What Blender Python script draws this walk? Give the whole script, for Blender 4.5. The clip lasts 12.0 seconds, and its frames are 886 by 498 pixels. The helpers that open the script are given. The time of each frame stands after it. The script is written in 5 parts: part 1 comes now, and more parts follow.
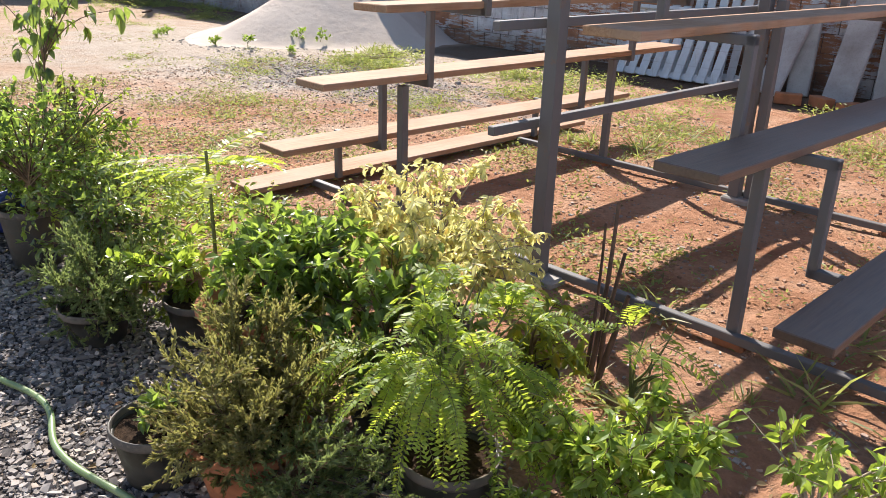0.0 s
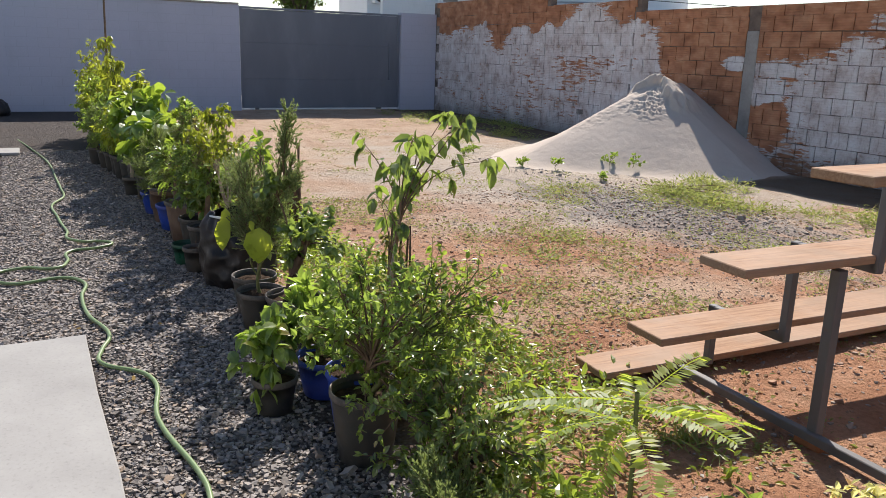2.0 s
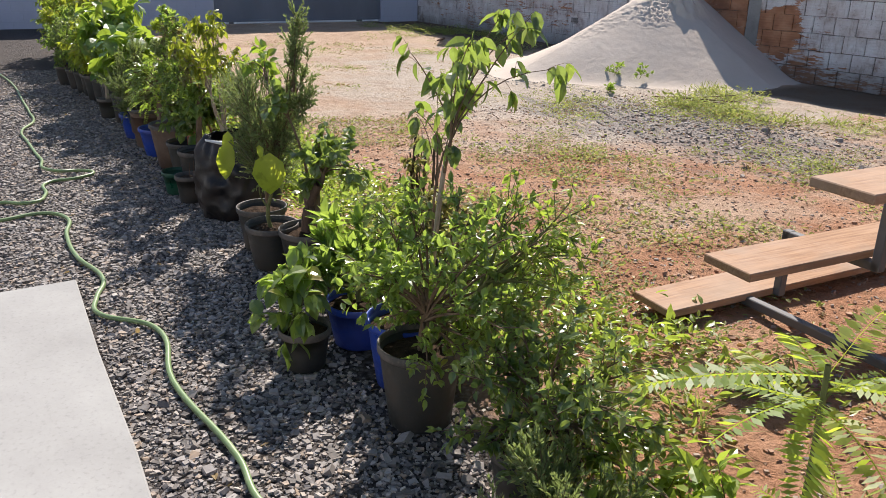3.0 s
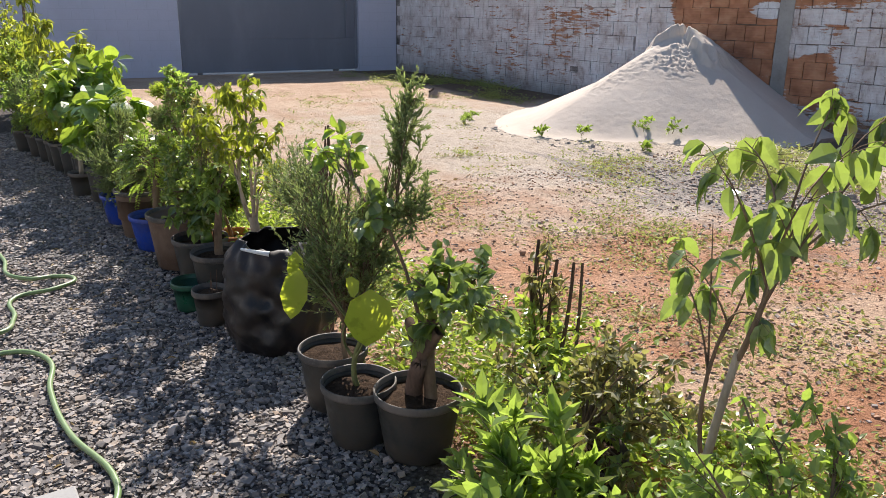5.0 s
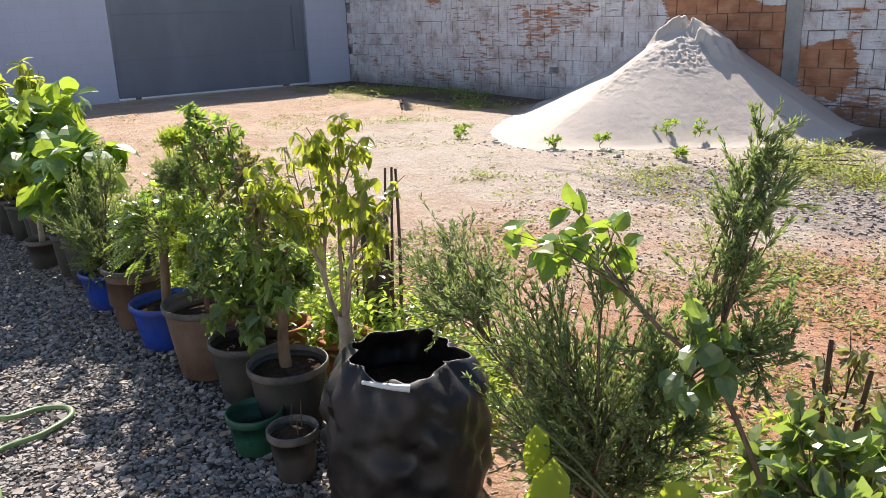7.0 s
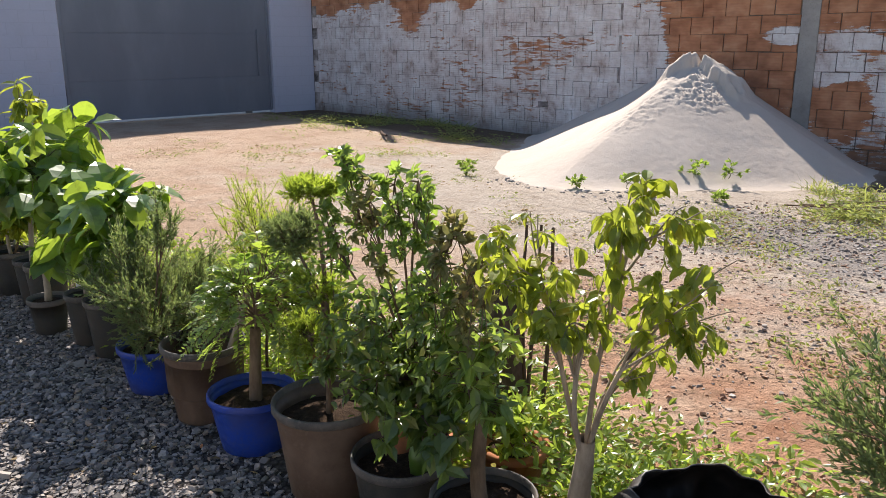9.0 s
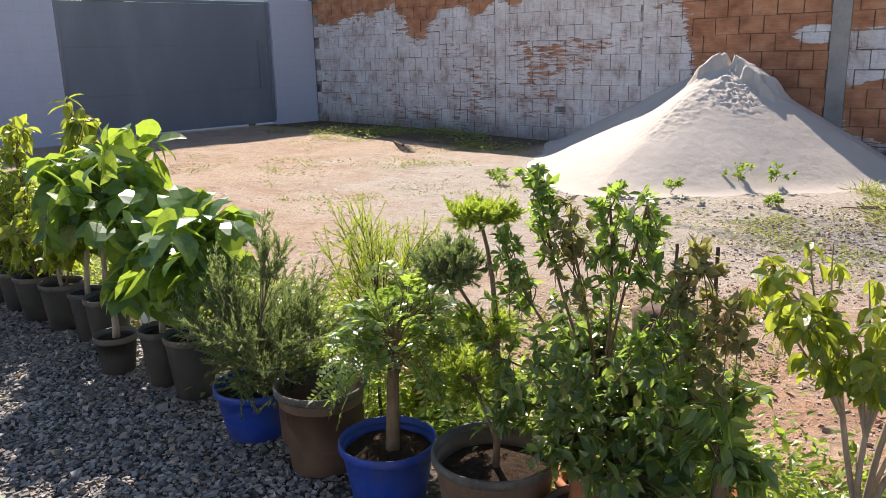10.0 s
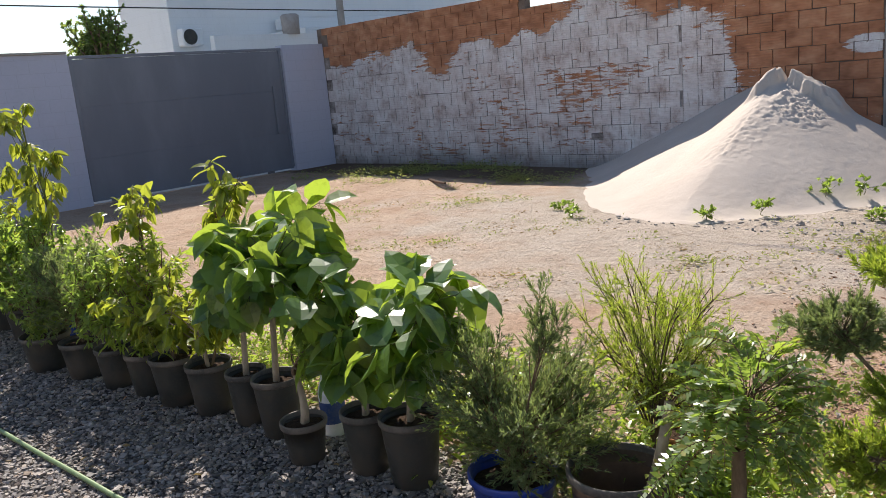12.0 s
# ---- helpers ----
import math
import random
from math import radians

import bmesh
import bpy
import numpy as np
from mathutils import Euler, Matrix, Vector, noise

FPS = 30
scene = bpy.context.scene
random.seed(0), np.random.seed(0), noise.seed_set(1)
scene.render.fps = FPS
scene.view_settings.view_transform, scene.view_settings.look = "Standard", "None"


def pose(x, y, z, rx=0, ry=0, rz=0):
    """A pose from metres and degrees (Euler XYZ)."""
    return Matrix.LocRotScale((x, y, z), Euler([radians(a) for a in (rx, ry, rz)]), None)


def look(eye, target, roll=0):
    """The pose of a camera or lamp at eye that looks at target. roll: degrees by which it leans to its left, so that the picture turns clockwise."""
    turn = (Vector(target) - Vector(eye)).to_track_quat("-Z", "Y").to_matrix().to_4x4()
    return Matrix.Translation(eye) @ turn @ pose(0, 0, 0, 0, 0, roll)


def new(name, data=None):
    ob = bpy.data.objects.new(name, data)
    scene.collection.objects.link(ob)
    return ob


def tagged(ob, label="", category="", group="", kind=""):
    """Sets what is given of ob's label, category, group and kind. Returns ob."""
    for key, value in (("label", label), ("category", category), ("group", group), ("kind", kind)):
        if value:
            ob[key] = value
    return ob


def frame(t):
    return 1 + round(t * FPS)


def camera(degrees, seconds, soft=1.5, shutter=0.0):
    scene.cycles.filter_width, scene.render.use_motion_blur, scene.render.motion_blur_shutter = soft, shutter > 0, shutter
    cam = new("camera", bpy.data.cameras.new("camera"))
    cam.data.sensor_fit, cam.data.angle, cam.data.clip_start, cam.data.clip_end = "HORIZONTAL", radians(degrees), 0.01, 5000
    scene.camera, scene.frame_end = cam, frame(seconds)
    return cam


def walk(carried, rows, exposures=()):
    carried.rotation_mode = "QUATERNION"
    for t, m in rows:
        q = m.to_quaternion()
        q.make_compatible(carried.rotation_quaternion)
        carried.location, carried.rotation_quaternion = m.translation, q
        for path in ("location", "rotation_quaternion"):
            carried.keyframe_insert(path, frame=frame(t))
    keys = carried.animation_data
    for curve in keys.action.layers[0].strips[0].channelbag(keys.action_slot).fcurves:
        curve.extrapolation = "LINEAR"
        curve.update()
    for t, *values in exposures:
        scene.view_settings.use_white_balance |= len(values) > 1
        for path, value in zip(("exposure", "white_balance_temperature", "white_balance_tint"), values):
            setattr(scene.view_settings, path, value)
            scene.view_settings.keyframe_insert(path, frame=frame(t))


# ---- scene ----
cam = camera(58.5, 12.0, soft=0.7)
PATH = [
    (0, (-0.035, 0.04, 1.546), (-1.299, 1.414, 0.831), 1.9),
    (0.5, (-0.301, 0.12, 1.578), (-1.668, 1.408, 0.889), 1.2),
    (1, (-0.561, 0.194, 1.564), (-2.067, 1.345, 0.924), 1.6),
    (1.5, (-0.887, 0.28, 1.618), (-2.579, 1.224, 1.123), 1.8),
    (2, (-1.238, 0.231, 1.629), (-2.953, 1.14, 1.147), 1.8),
    (2.5, (-1.537, 0.2, 1.594), (-3.244, 1.096, 1.063), 1.5),
    (2.7, (-1.662, 0.215, 1.549), (-3.345, 1.096, 0.924), 0.9),
    (4.3, (-2.698, 0.089, 1.512), (-4.189, 1.214, 0.797), 1.2),
    (4.5, (-2.914, 0.176, 1.519), (-4.475, 1.252, 0.883), 0.7),
    (5, (-3.33, 0.197, 1.531), (-4.933, 1.245, 0.954), 0.8),
    (5.5, (-3.699, 0.164, 1.543), (-5.312, 1.204, 0.978), -0.9),
    (6, (-4.085, 0.236, 1.488), (-5.696, 1.272, 0.912), -3.2),
    (6.5, (-4.484, 0.238, 1.483), (-6.069, 1.31, 0.902), -1.9),
    (7, (-4.839, 0.188, 1.523), (-6.349, 1.37, 0.954), -2.1),
    (7.2, (-4.969, 0.163, 1.524), (-6.457, 1.372, 0.954), -2.5),
    (8.8, (-5.96, 0.008, 1.52), (-7.391, 1.311, 1.015), -0.7),
    (9, (-6.036, -0.031, 1.511), (-7.44, 1.302, 1.009), -0.2),
    (9.5, (-6.319, -0.134, 1.502), (-7.702, 1.225, 1.012), -0.2),
    (10, (-6.676, -0.228, 1.511), (-8.053, 1.138, 1.025), -1.5),
    (10.5, (-6.921, -0.422, 1.539), (-8.299, 0.937, 1.035), -3.3),
    (11, (-7.168, -0.567, 1.557), (-8.546, 0.791, 1.051), -5.1),
    (11.5, (-7.522, -0.601, 1.583), (-8.908, 0.768, 1.131), -6.1),
    (12, (-7.686, -0.689, 1.595), (-9.035, 0.729, 1.184), -5.3),
]
SKY_STRENGTH, SUN_STRENGTH = 0.088, 5.0
EXPOSURES = [(0.0, 1.10), (1.0, 0.94), (2.0, 0.60), (2.7, 0.70), (4.5, 0.90), (5.5, 0.92), (7.0, 1.10), (9.0, 0.86), (10.5, 0.99), (11.5, 0.92), (12.0, 0.70)]
walk(cam, [(t, look(eye, target, roll)) for t, eye, target, roll in PATH], exposures=EXPOSURES)

# ---- sky and sun ----
SUN = Vector((-0.95, 0.62, 1.0)).normalized()
world = bpy.data.worlds.new("sky")
scene.world = world
world.use_nodes = True
wn = world.node_tree
sky = wn.nodes.new("ShaderNodeTexSky")
sky.sky_type, sky.sun_disc = "NISHITA", False
sky.dust_density, sky.ozone_density = 0.4, 1.5
sky.sun_elevation, sky.sun_rotation = math.asin(SUN.z), math.atan2(SUN.x, SUN.y)
wn.links.new(sky.outputs[0], wn.nodes["Background"].inputs[0])
wn.nodes["Background"].inputs[1].default_value = SKY_STRENGTH
sun = new("sun", bpy.data.lights.new("sun", "SUN"))
sun.data.energy, sun.data.angle, sun.data.color = SUN_STRENGTH, radians(0.53), (1.0, 0.925, 0.845)
sun.matrix_world = look(SUN * 30, (0, 0, 0))


# ---- material helpers ----
class Mat:
    """A node material with short calls for the nodes that it needs."""

    def __init__(self, name, rough=0.8, metal=0.0, spec=0.3):
        self.m = bpy.data.materials.new(name)
        self.m.use_nodes = True
        self.t = self.m.node_tree
        self.b = self.t.nodes["Principled BSDF"]
        self.b.inputs["Roughness"].default_value = rough
        self.b.inputs["Metallic"].default_value = metal
        self.b.inputs["Specular IOR Level"].default_value = spec
        self.pos = self.node("ShaderNodeNewGeometry").outputs["Position"]

    def node(self, kind, **inputs):
        n = self.t.nodes.new(kind)
        for k, v in inputs.items():
            self.put(n.inputs[k.replace("_", " ")], v)
        return n

    def put(self, socket, v):
        if isinstance(v, bpy.types.NodeSocket):
            self.t.links.new(v, socket)
        else:
            socket.default_value = (*v, 1.0) if isinstance(v, tuple) and len(v) == 3 and socket.type == "RGBA" else v

    def obj(self):
        return self.node("ShaderNodeTexCoord").outputs["Object"]

    def noise(self, scale, detail=4.0, rough=0.55, vec=None, distort=0.0):
        n = self.node("ShaderNodeTexNoise", Scale=scale, Detail=detail, Roughness=rough, Distortion=distort)
        self.put(n.inputs["Vector"], vec or self.pos)
        return n.outputs["Fac"]

    def cells(self, scale, vec=None, feature="F1"):
        n = self.node("ShaderNodeTexVoronoi", Scale=scale)
        n.feature = feature
        self.put(n.inputs["Vector"], vec or self.pos)
        return n.outputs["Distance"]

    def stretch(self, sx, sy, sz, vec=None):
        n = self.node("ShaderNodeMapping", Scale=(sx, sy, sz))
        self.put(n.inputs["Vector"], vec or self.pos)
        return n.outputs[0]

    def math(self, op, a, b=0.0, c=0.0):
        n = self.t.nodes.new("ShaderNodeMath")
        n.operation = op
        for s, v in zip(n.inputs, (a, b, c)):
            self.put(s, v)
        return n.outputs[0]

    def ramp(self, f, lo, hi, a=0.0, b=1.0):
        n = self.node("ShaderNodeMapRange", Value=f)
        n.interpolation_type = "SMOOTHSTEP"
        for k, v in zip((1, 2, 3, 4), (lo, hi, a, b)):
            n.inputs[k].default_value = v
        return n.outputs[0]

    def mix(self, f, a, b):
        n = self.t.nodes.new("ShaderNodeMix")
        n.data_type = "RGBA"
        self.put(n.inputs[0], f)
        self.put(n.inputs[6], a)
        self.put(n.inputs[7], b)
        return n.outputs[2]

    def colours(self, f, *stops):
        n = self.node("ShaderNodeValToRGB", Fac=f)
        e = n.color_ramp.elements
        while len(e) < len(stops):
            e.new(0.5)
        for el, (p, c) in zip(e, stops):
            el.position, el.color = p, (*c, 1.0)
        return n.outputs[0]

    def xyz(self, vec=None):
        n = self.node("ShaderNodeSeparateXYZ")
        self.put(n.inputs[0], vec or self.pos)
        return n.outputs

    def blob(self, axes, centre, radii):
        """About 1 inside an ellipse in the two axes given, falling to 0 at its edge and below outside."""
        x = self.xyz()
        d = [self.math("POWER", self.math("ABSOLUTE", self.math("DIVIDE", self.math("SUBTRACT", x[a], c), r)), 2.0) for a, c, r in zip(axes, centre, radii)]
        return self.math("SUBTRACT", 1.0, self.math("SQRT", self.math("ADD", d[0], d[1])))

    def random(self, island=False):
        return self.node("ShaderNodeNewGeometry").outputs["Random Per Island"] if island else self.node("ShaderNodeObjectInfo").outputs["Random"]

    def colour(self, v):
        self.put(self.b.inputs["Base Color"], v)
        return self

    def rough(self, v):
        self.put(self.b.inputs["Roughness"], v)
        return self

    def bump(self, height, strength=0.4, distance=0.01):
        n = self.node("ShaderNodeBump", Strength=strength, Distance=distance)
        self.put(n.inputs["Height"], height)
        self.t.links.new(n.outputs[0], self.b.inputs["Normal"])
        return self


def leaf_material(name, dark, mid, light, glow, rough=0.42, through_light=0.48, spec=0.5):
    """A leaf: three tints from leaf to leaf, a waxy face and light that shines through."""
    m = Mat(name, rough, spec=spec)
    r = m.random(True)
    fine = m.noise(60, 2)
    col = m.mix(m.ramp(fine, 0.3, 0.7, 0.0, 0.25), m.colours(r, (0.0, dark), (0.55, mid), (0.90, light), (0.94, (light[0] * 1.5, light[1] * 1.1, light[2])), (1.0, (light[0] * 1.25, light[1] * 0.62, light[2] * 0.7))), light)
    spot = m.ramp(m.noise(16, 4, 0.6), 0.52, 0.68, 0.0, 0.45)
    m.colour(m.mix(spot, col, tuple(c * 0.45 for c in mid)))
    shine = m.mix(r, glow, tuple(min(1, g * 1.2) for g in glow))
    tr = m.node("ShaderNodeBsdfTranslucent", Color=m.mix(spot, shine, tuple(g * 0.4 for g in glow)))
    mix = m.node("ShaderNodeMixShader", Fac=through_light)
    m.t.links.new(m.b.outputs[0], mix.inputs[1])
    m.t.links.new(tr.outputs[0], mix.inputs[2])
    m.t.links.new(mix.outputs[0], m.t.nodes["Material Output"].inputs[0])
    return m.m


def plastic(name, col, dirt=(0.2, 0.13, 0.08), rough=0.5, amount=0.6):
    m = Mat(name, rough, spec=0.4)
    low = m.math("MULTIPLY", m.ramp(m.noise(7, 6, 0.7), 0.38, 0.66), amount)
    fine = m.ramp(m.noise(70, 3), 0.45, 0.75, 0.0, 0.35)
    m.colour(m.mix(m.math("MAXIMUM", low, fine), col, dirt))
    m.rough(m.ramp(m.noise(14, 4), 0.3, 0.7, rough - 0.1, rough + 0.3))
    return m.bump(m.noise(45, 4), 0.25, 0.004).m


def bark(name, a, b):
    m = Mat(name, 0.9, spec=0.2)
    f = m.noise(26, 6, 0.65, m.stretch(1, 1, 0.35))
    return m.colour(m.colours(f, (0.3, a), (0.7, b))).bump(f, 0.6, 0.008).m


# ---- materials ----
def ground_material():
    m = Mat("yard_ground", 0.95, spec=0.15)
    x, y, z = m.xyz()
    big, mid, fine = m.noise(0.35, 5, 0.6), m.noise(2.2, 6, 0.6), m.noise(38, 5, 0.6)
    red = m.colours(mid, (0.25, (0.32, 0.135, 0.07)), (0.5, (0.49, 0.255, 0.15)), (0.8, (0.60, 0.39, 0.265)))
    pale = m.colours(mid, (0.25, (0.46, 0.305, 0.205)), (0.7, (0.58, 0.42, 0.31)))
    sand = m.colours(mid, (0.3, (0.49, 0.405, 0.325)), (0.7, (0.58, 0.495, 0.415)))
    grey = m.colours(m.noise(30, 4), (0.3, (0.13, 0.12, 0.12)), (0.7, (0.42, 0.38, 0.35)))
    wob = m.math("MULTIPLY", m.math("SUBTRACT", m.noise(1.1, 5, 0.6), 0.5), 1.1)
    # the far half of the yard is paler and drier
    far = m.ramp(m.math("ADD", m.math("MULTIPLY", x, -1.0), m.math("MULTIPLY", wob, 3.0)), 6.0, 11.0)
    col = m.mix(far, red, pale)
    col = m.mix(m.math("MULTIPLY", m.ramp(m.noise(0.8, 6, 0.65), 0.45, 0.62, 0.0, 0.7), m.ramp(x, -3.0, -5.5)), col, (0.60, 0.45, 0.33))
    spread = m.ramp(m.math("ADD", m.blob((0, 1), (-10.6, 7.2), (5.4, 4.0)), wob), -0.1, 0.5)
    col = m.mix(spread, col, sand)
    streak = m.noise(1.6, 5, 0.65, m.stretch(0.6, 2.4, 1))
    g1 = m.ramp(m.math("ADD", m.blob((0, 1), (-7.6, 6.3), (3.4, 1.5)), m.math("MULTIPLY", m.math("SUBTRACT", streak, 0.5), 2.6)), 0.15, 0.6)
    col = m.mix(m.math("MULTIPLY", g1, 0.75), col, grey)
    litter = m.ramp(m.noise(6, 8, 0.8), 0.54, 0.66, 0.0, 0.6)
    col = m.mix(litter, col, (0.20, 0.14, 0.075))
    # dark soil at the wall foot, with the wall's shadow band painted into it
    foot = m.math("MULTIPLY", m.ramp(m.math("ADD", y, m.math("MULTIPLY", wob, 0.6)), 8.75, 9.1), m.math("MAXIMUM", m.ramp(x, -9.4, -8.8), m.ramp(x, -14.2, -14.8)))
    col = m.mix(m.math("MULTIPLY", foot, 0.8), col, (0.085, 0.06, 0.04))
    edge = m.ramp(m.math("ADD", y, m.math("MULTIPLY", wob, 0.35)), 1.45, 1.85)
    gravel = m.colours(m.cells(55), (0.0, (0.17, 0.155, 0.15)), (0.5, (0.09, 0.082, 0.08)), (0.9, (0.028, 0.025, 0.024)))
    gravel = m.mix(m.ramp(mid, 0.55, 0.8, 0.0, 0.5), gravel, (0.17, 0.115, 0.075))
    col = m.mix(edge, gravel, col)
    col = m.mix(m.ramp(fine, 0.25, 0.75, 0.30, 0.0), col, (0.10, 0.06, 0.035))
    m.colour(col)
    clods = m.math("ADD", m.math("MULTIPLY", m.noise(9, 7, 0.7), 2.0), m.math("MULTIPLY", m.noise(48, 5, 0.7), 0.5))
    return m.bump(clods, 0.95, 0.04).m


def stone_material(name="crushed_stone", a=(0.085, 0.076, 0.072), b=(0.21, 0.19, 0.178), c3=(0.38, 0.345, 0.325)):
    m = Mat(name, 0.8, spec=0.35)
    r = m.random(True)
    c = m.colours(r, (0.0, a), (0.45, b), (0.8, c3), (0.93, (0.34, 0.25, 0.18)), (1.0, (0.46, 0.42, 0.38)))
    f = m.noise(90, 3)
    return m.colour(m.mix(m.ramp(f, 0.35, 0.7, 0.0, 0.4), c, (0.25, 0.2, 0.17))).bump(f, 0.3, 0.003).m


def sand_material():
    m = Mat("dry_sand", 0.98, spec=0.1)
    a, b = m.noise(1.3, 5, 0.6), m.noise(120, 3, 0.7)
    c = m.colours(a, (0.3, (0.53, 0.45, 0.385)), (0.7, (0.61, 0.53, 0.46)))
    c = m.mix(m.ramp(m.noise(26, 6, 0.75), 0.62, 0.72, 0.0, 0.35), c, (0.25, 0.2, 0.16))
    m.colour(m.mix(m.ramp(b, 0.3, 0.7, 0.0, 0.2), c, (0.40, 0.33, 0.27)))
    return m.bump(m.math("ADD", m.noise(7, 6, 0.65), m.math("MULTIPLY", b, 0.3)), 0.35, 0.025).m


def brick_material(name):
    """Hollow clay bricks, smeared with old white render that has come off in patches."""
    m = Mat(name, 0.92, spec=0.15)
    x, y, z = m.xyz()
    clay = m.colours(m.noise(4.3, 2, 0.5, m.stretch(1, 1, 1.5)), (0.25, (0.29, 0.125, 0.068)), (0.5, (0.45, 0.205, 0.112)), (0.75, (0.56, 0.30, 0.175)))
    clay = m.mix(m.ramp(m.noise(1.7, 5), 0.5, 0.75, 0.0, 0.5), clay, (0.17, 0.085, 0.055))
    n = m.math("SUBTRACT", m.noise(0.85, 7, 0.62, None, 0.6), 0.5)
    k = m.math("MULTIPLY", n, 3.2)
    left = m.math("MULTIPLY", m.ramp(x, -12.5, -13.0), 0.62)
    top = m.ramp(m.math("ADD", z, m.math("MULTIPLY", m.math("SUBTRACT", m.noise(1.6, 4), 0.5), 1.1)), 2.15, 2.45, 0.0, -2.4)
    f = m.math("ADD", m.math("ADD", k, left), top)
    patches = (((-11.6, 1.75), (1.0, 0.95), -1.1), ((-10.2, 2.12), (1.7, 0.55), -1.25), ((-14.7, 1.55), (1.3, 0.8), -0.32), ((-10.7, 1.05), (0.6, 0.7), -1.0), ((-9.85, 0.72), (0.42, 0.5), -1.3),
               ((-10.62, 1.60), (0.42, 0.15), 1.5), ((-9.8, 1.52), (0.5, 0.11), 1.3), ((-10.05, 1.17), (0.50, 0.24), 1.5), ((-8.4, 1.05), (1.2, 1.0), 1.1), ((-7.5, 1.75), (0.4, 0.4), -1.3),
               ((-6.0, 1.5), (1.3, 0.8), -1.2), ((-17.9, 2.1), (0.5, 0.55), -1.1), ((-20.6, 2.35), (0.6, 0.4), -0.8), ((-14.5, 2.35), (1.5, 0.9), 1.3), ((-12.6, 1.35), (0.35, 0.75), 1.2))
    for c, r, s in patches:
        f = m.math("ADD", f, m.math("MULTIPLY", m.math("MAXIMUM", m.blob((0, 2), c, r), 0.0), 2.2 * s))
    flake = m.math("MULTIPLY", m.math("SUBTRACT", m.noise(7, 7, 0.75, m.stretch(0.55, 1, 3.6)), 0.5), 4.8)
    white = m.ramp(m.math("ADD", f, flake), -0.12, 0.14)
    coat = m.colours(m.noise(2.4, 7, 0.7), (0.32, (0.36, 0.27, 0.235)), (0.46, (0.63, 0.56, 0.54)), (0.66, (0.79, 0.76, 0.75)))
    coat = m.mix(m.ramp(m.noise(5, 6, 0.7, m.stretch(3, 1, 0.5)), 0.52, 0.70, 0.0, 0.6), coat, (0.30, 0.22, 0.18))
    coat = m.mix(m.ramp(m.noise(19, 6, 0.75), 0.58, 0.70, 0.0, 0.6), coat, (0.24, 0.15, 0.115))
    col = m.mix(white, clay, coat)
    damp = m.ramp(m.math("ADD", z, m.math("MULTIPLY", n, 0.7)), 0.05, 0.45, 0.6, 0.0)
    col = m.mix(damp, col, (0.10, 0.085, 0.07))
    m.colour(col)
    groove = m.node("ShaderNodeTexWave", Scale=9.0, Distortion=1.5, Detail=2.0)
    groove.bands_direction = "Z"
    m.put(groove.inputs["Vector"], m.pos)
    h = m.math("ADD", m.math("MULTIPLY", white, 0.8), m.math("ADD", m.math("MULTIPLY", groove.outputs["Fac"], 0.35), m.math("MULTIPLY", m.noise(40, 5), 0.6)))
    return m.bump(h, 0.6, 0.012).m


def mortar_material():
    """Mortar, whitened where the old render still covers the wall."""
    m = Mat("joint_mortar", 0.95, spec=0.15)
    x, y, z = m.xyz()
    f = m.noise(4, 6, 0.65)
    dark = m.colours(f, (0.3, (0.11, 0.08, 0.065)), (0.7, (0.24, 0.185, 0.15)))
    pale = m.colours(f, (0.34, (0.10, 0.08, 0.07)), (0.62, (0.46, 0.41, 0.39)))
    m.colour(m.mix(m.math("MULTIPLY", m.ramp(x, -12.6, -13.1), m.ramp(z, 2.5, 2.2)), dark, pale))
    return m.bump(m.noise(40, 5), 0.6, 0.01).m


def painted_wall(name, col, stain, scale=1.0):
    m = Mat(name, 0.85, spec=0.25)
    a = m.noise(1.2 * scale, 6, 0.65, m.stretch(1, 1, 0.5))
    c = m.mix(m.ramp(a, 0.45, 0.8, 0.0, 0.35), col, stain)
    c = m.mix(m.ramp(m.noise(24, 4), 0.4, 0.75, 0.0, 0.12), c, stain)
    swap = m.node("ShaderNodeCombineXYZ")
    x, y, z = m.xyz()
    m.put(swap.inputs[0], m.math("ADD", x, y))
    m.put(swap.inputs[1], z)
    courses = m.node("ShaderNodeTexBrick", Scale=1.0, Mortar_Size=0.008, Mortar_Smooth=0.6, Brick_Width=0.42, Row_Height=0.21)
    m.put(courses.inputs["Vector"], swap.outputs[0])
    c = m.mix(m.math("MULTIPLY", courses.outputs["Fac"], 0.22), c, stain)
    h = m.math("SUBTRACT", m.math("MULTIPLY", m.noise(60, 4), 0.4), courses.outputs["Fac"])
    return m.colour(c).bump(h, 0.35, 0.005).m


def concrete(name, a, b, bump=0.3):
    m = Mat(name, 0.93, spec=0.2)
    f = m.noise(2.3, 7, 0.65)
    c = m.colours(f, (0.3, a), (0.7, b))
    c = m.mix(m.ramp(m.noise(55, 4), 0.5, 0.8, 0.0, 0.3), c, tuple(v * 0.5 for v in a))
    return m.colour(c).bump(m.math("ADD", m.noise(30, 5), m.math("MULTIPLY", f, 2)), bump, 0.006).m


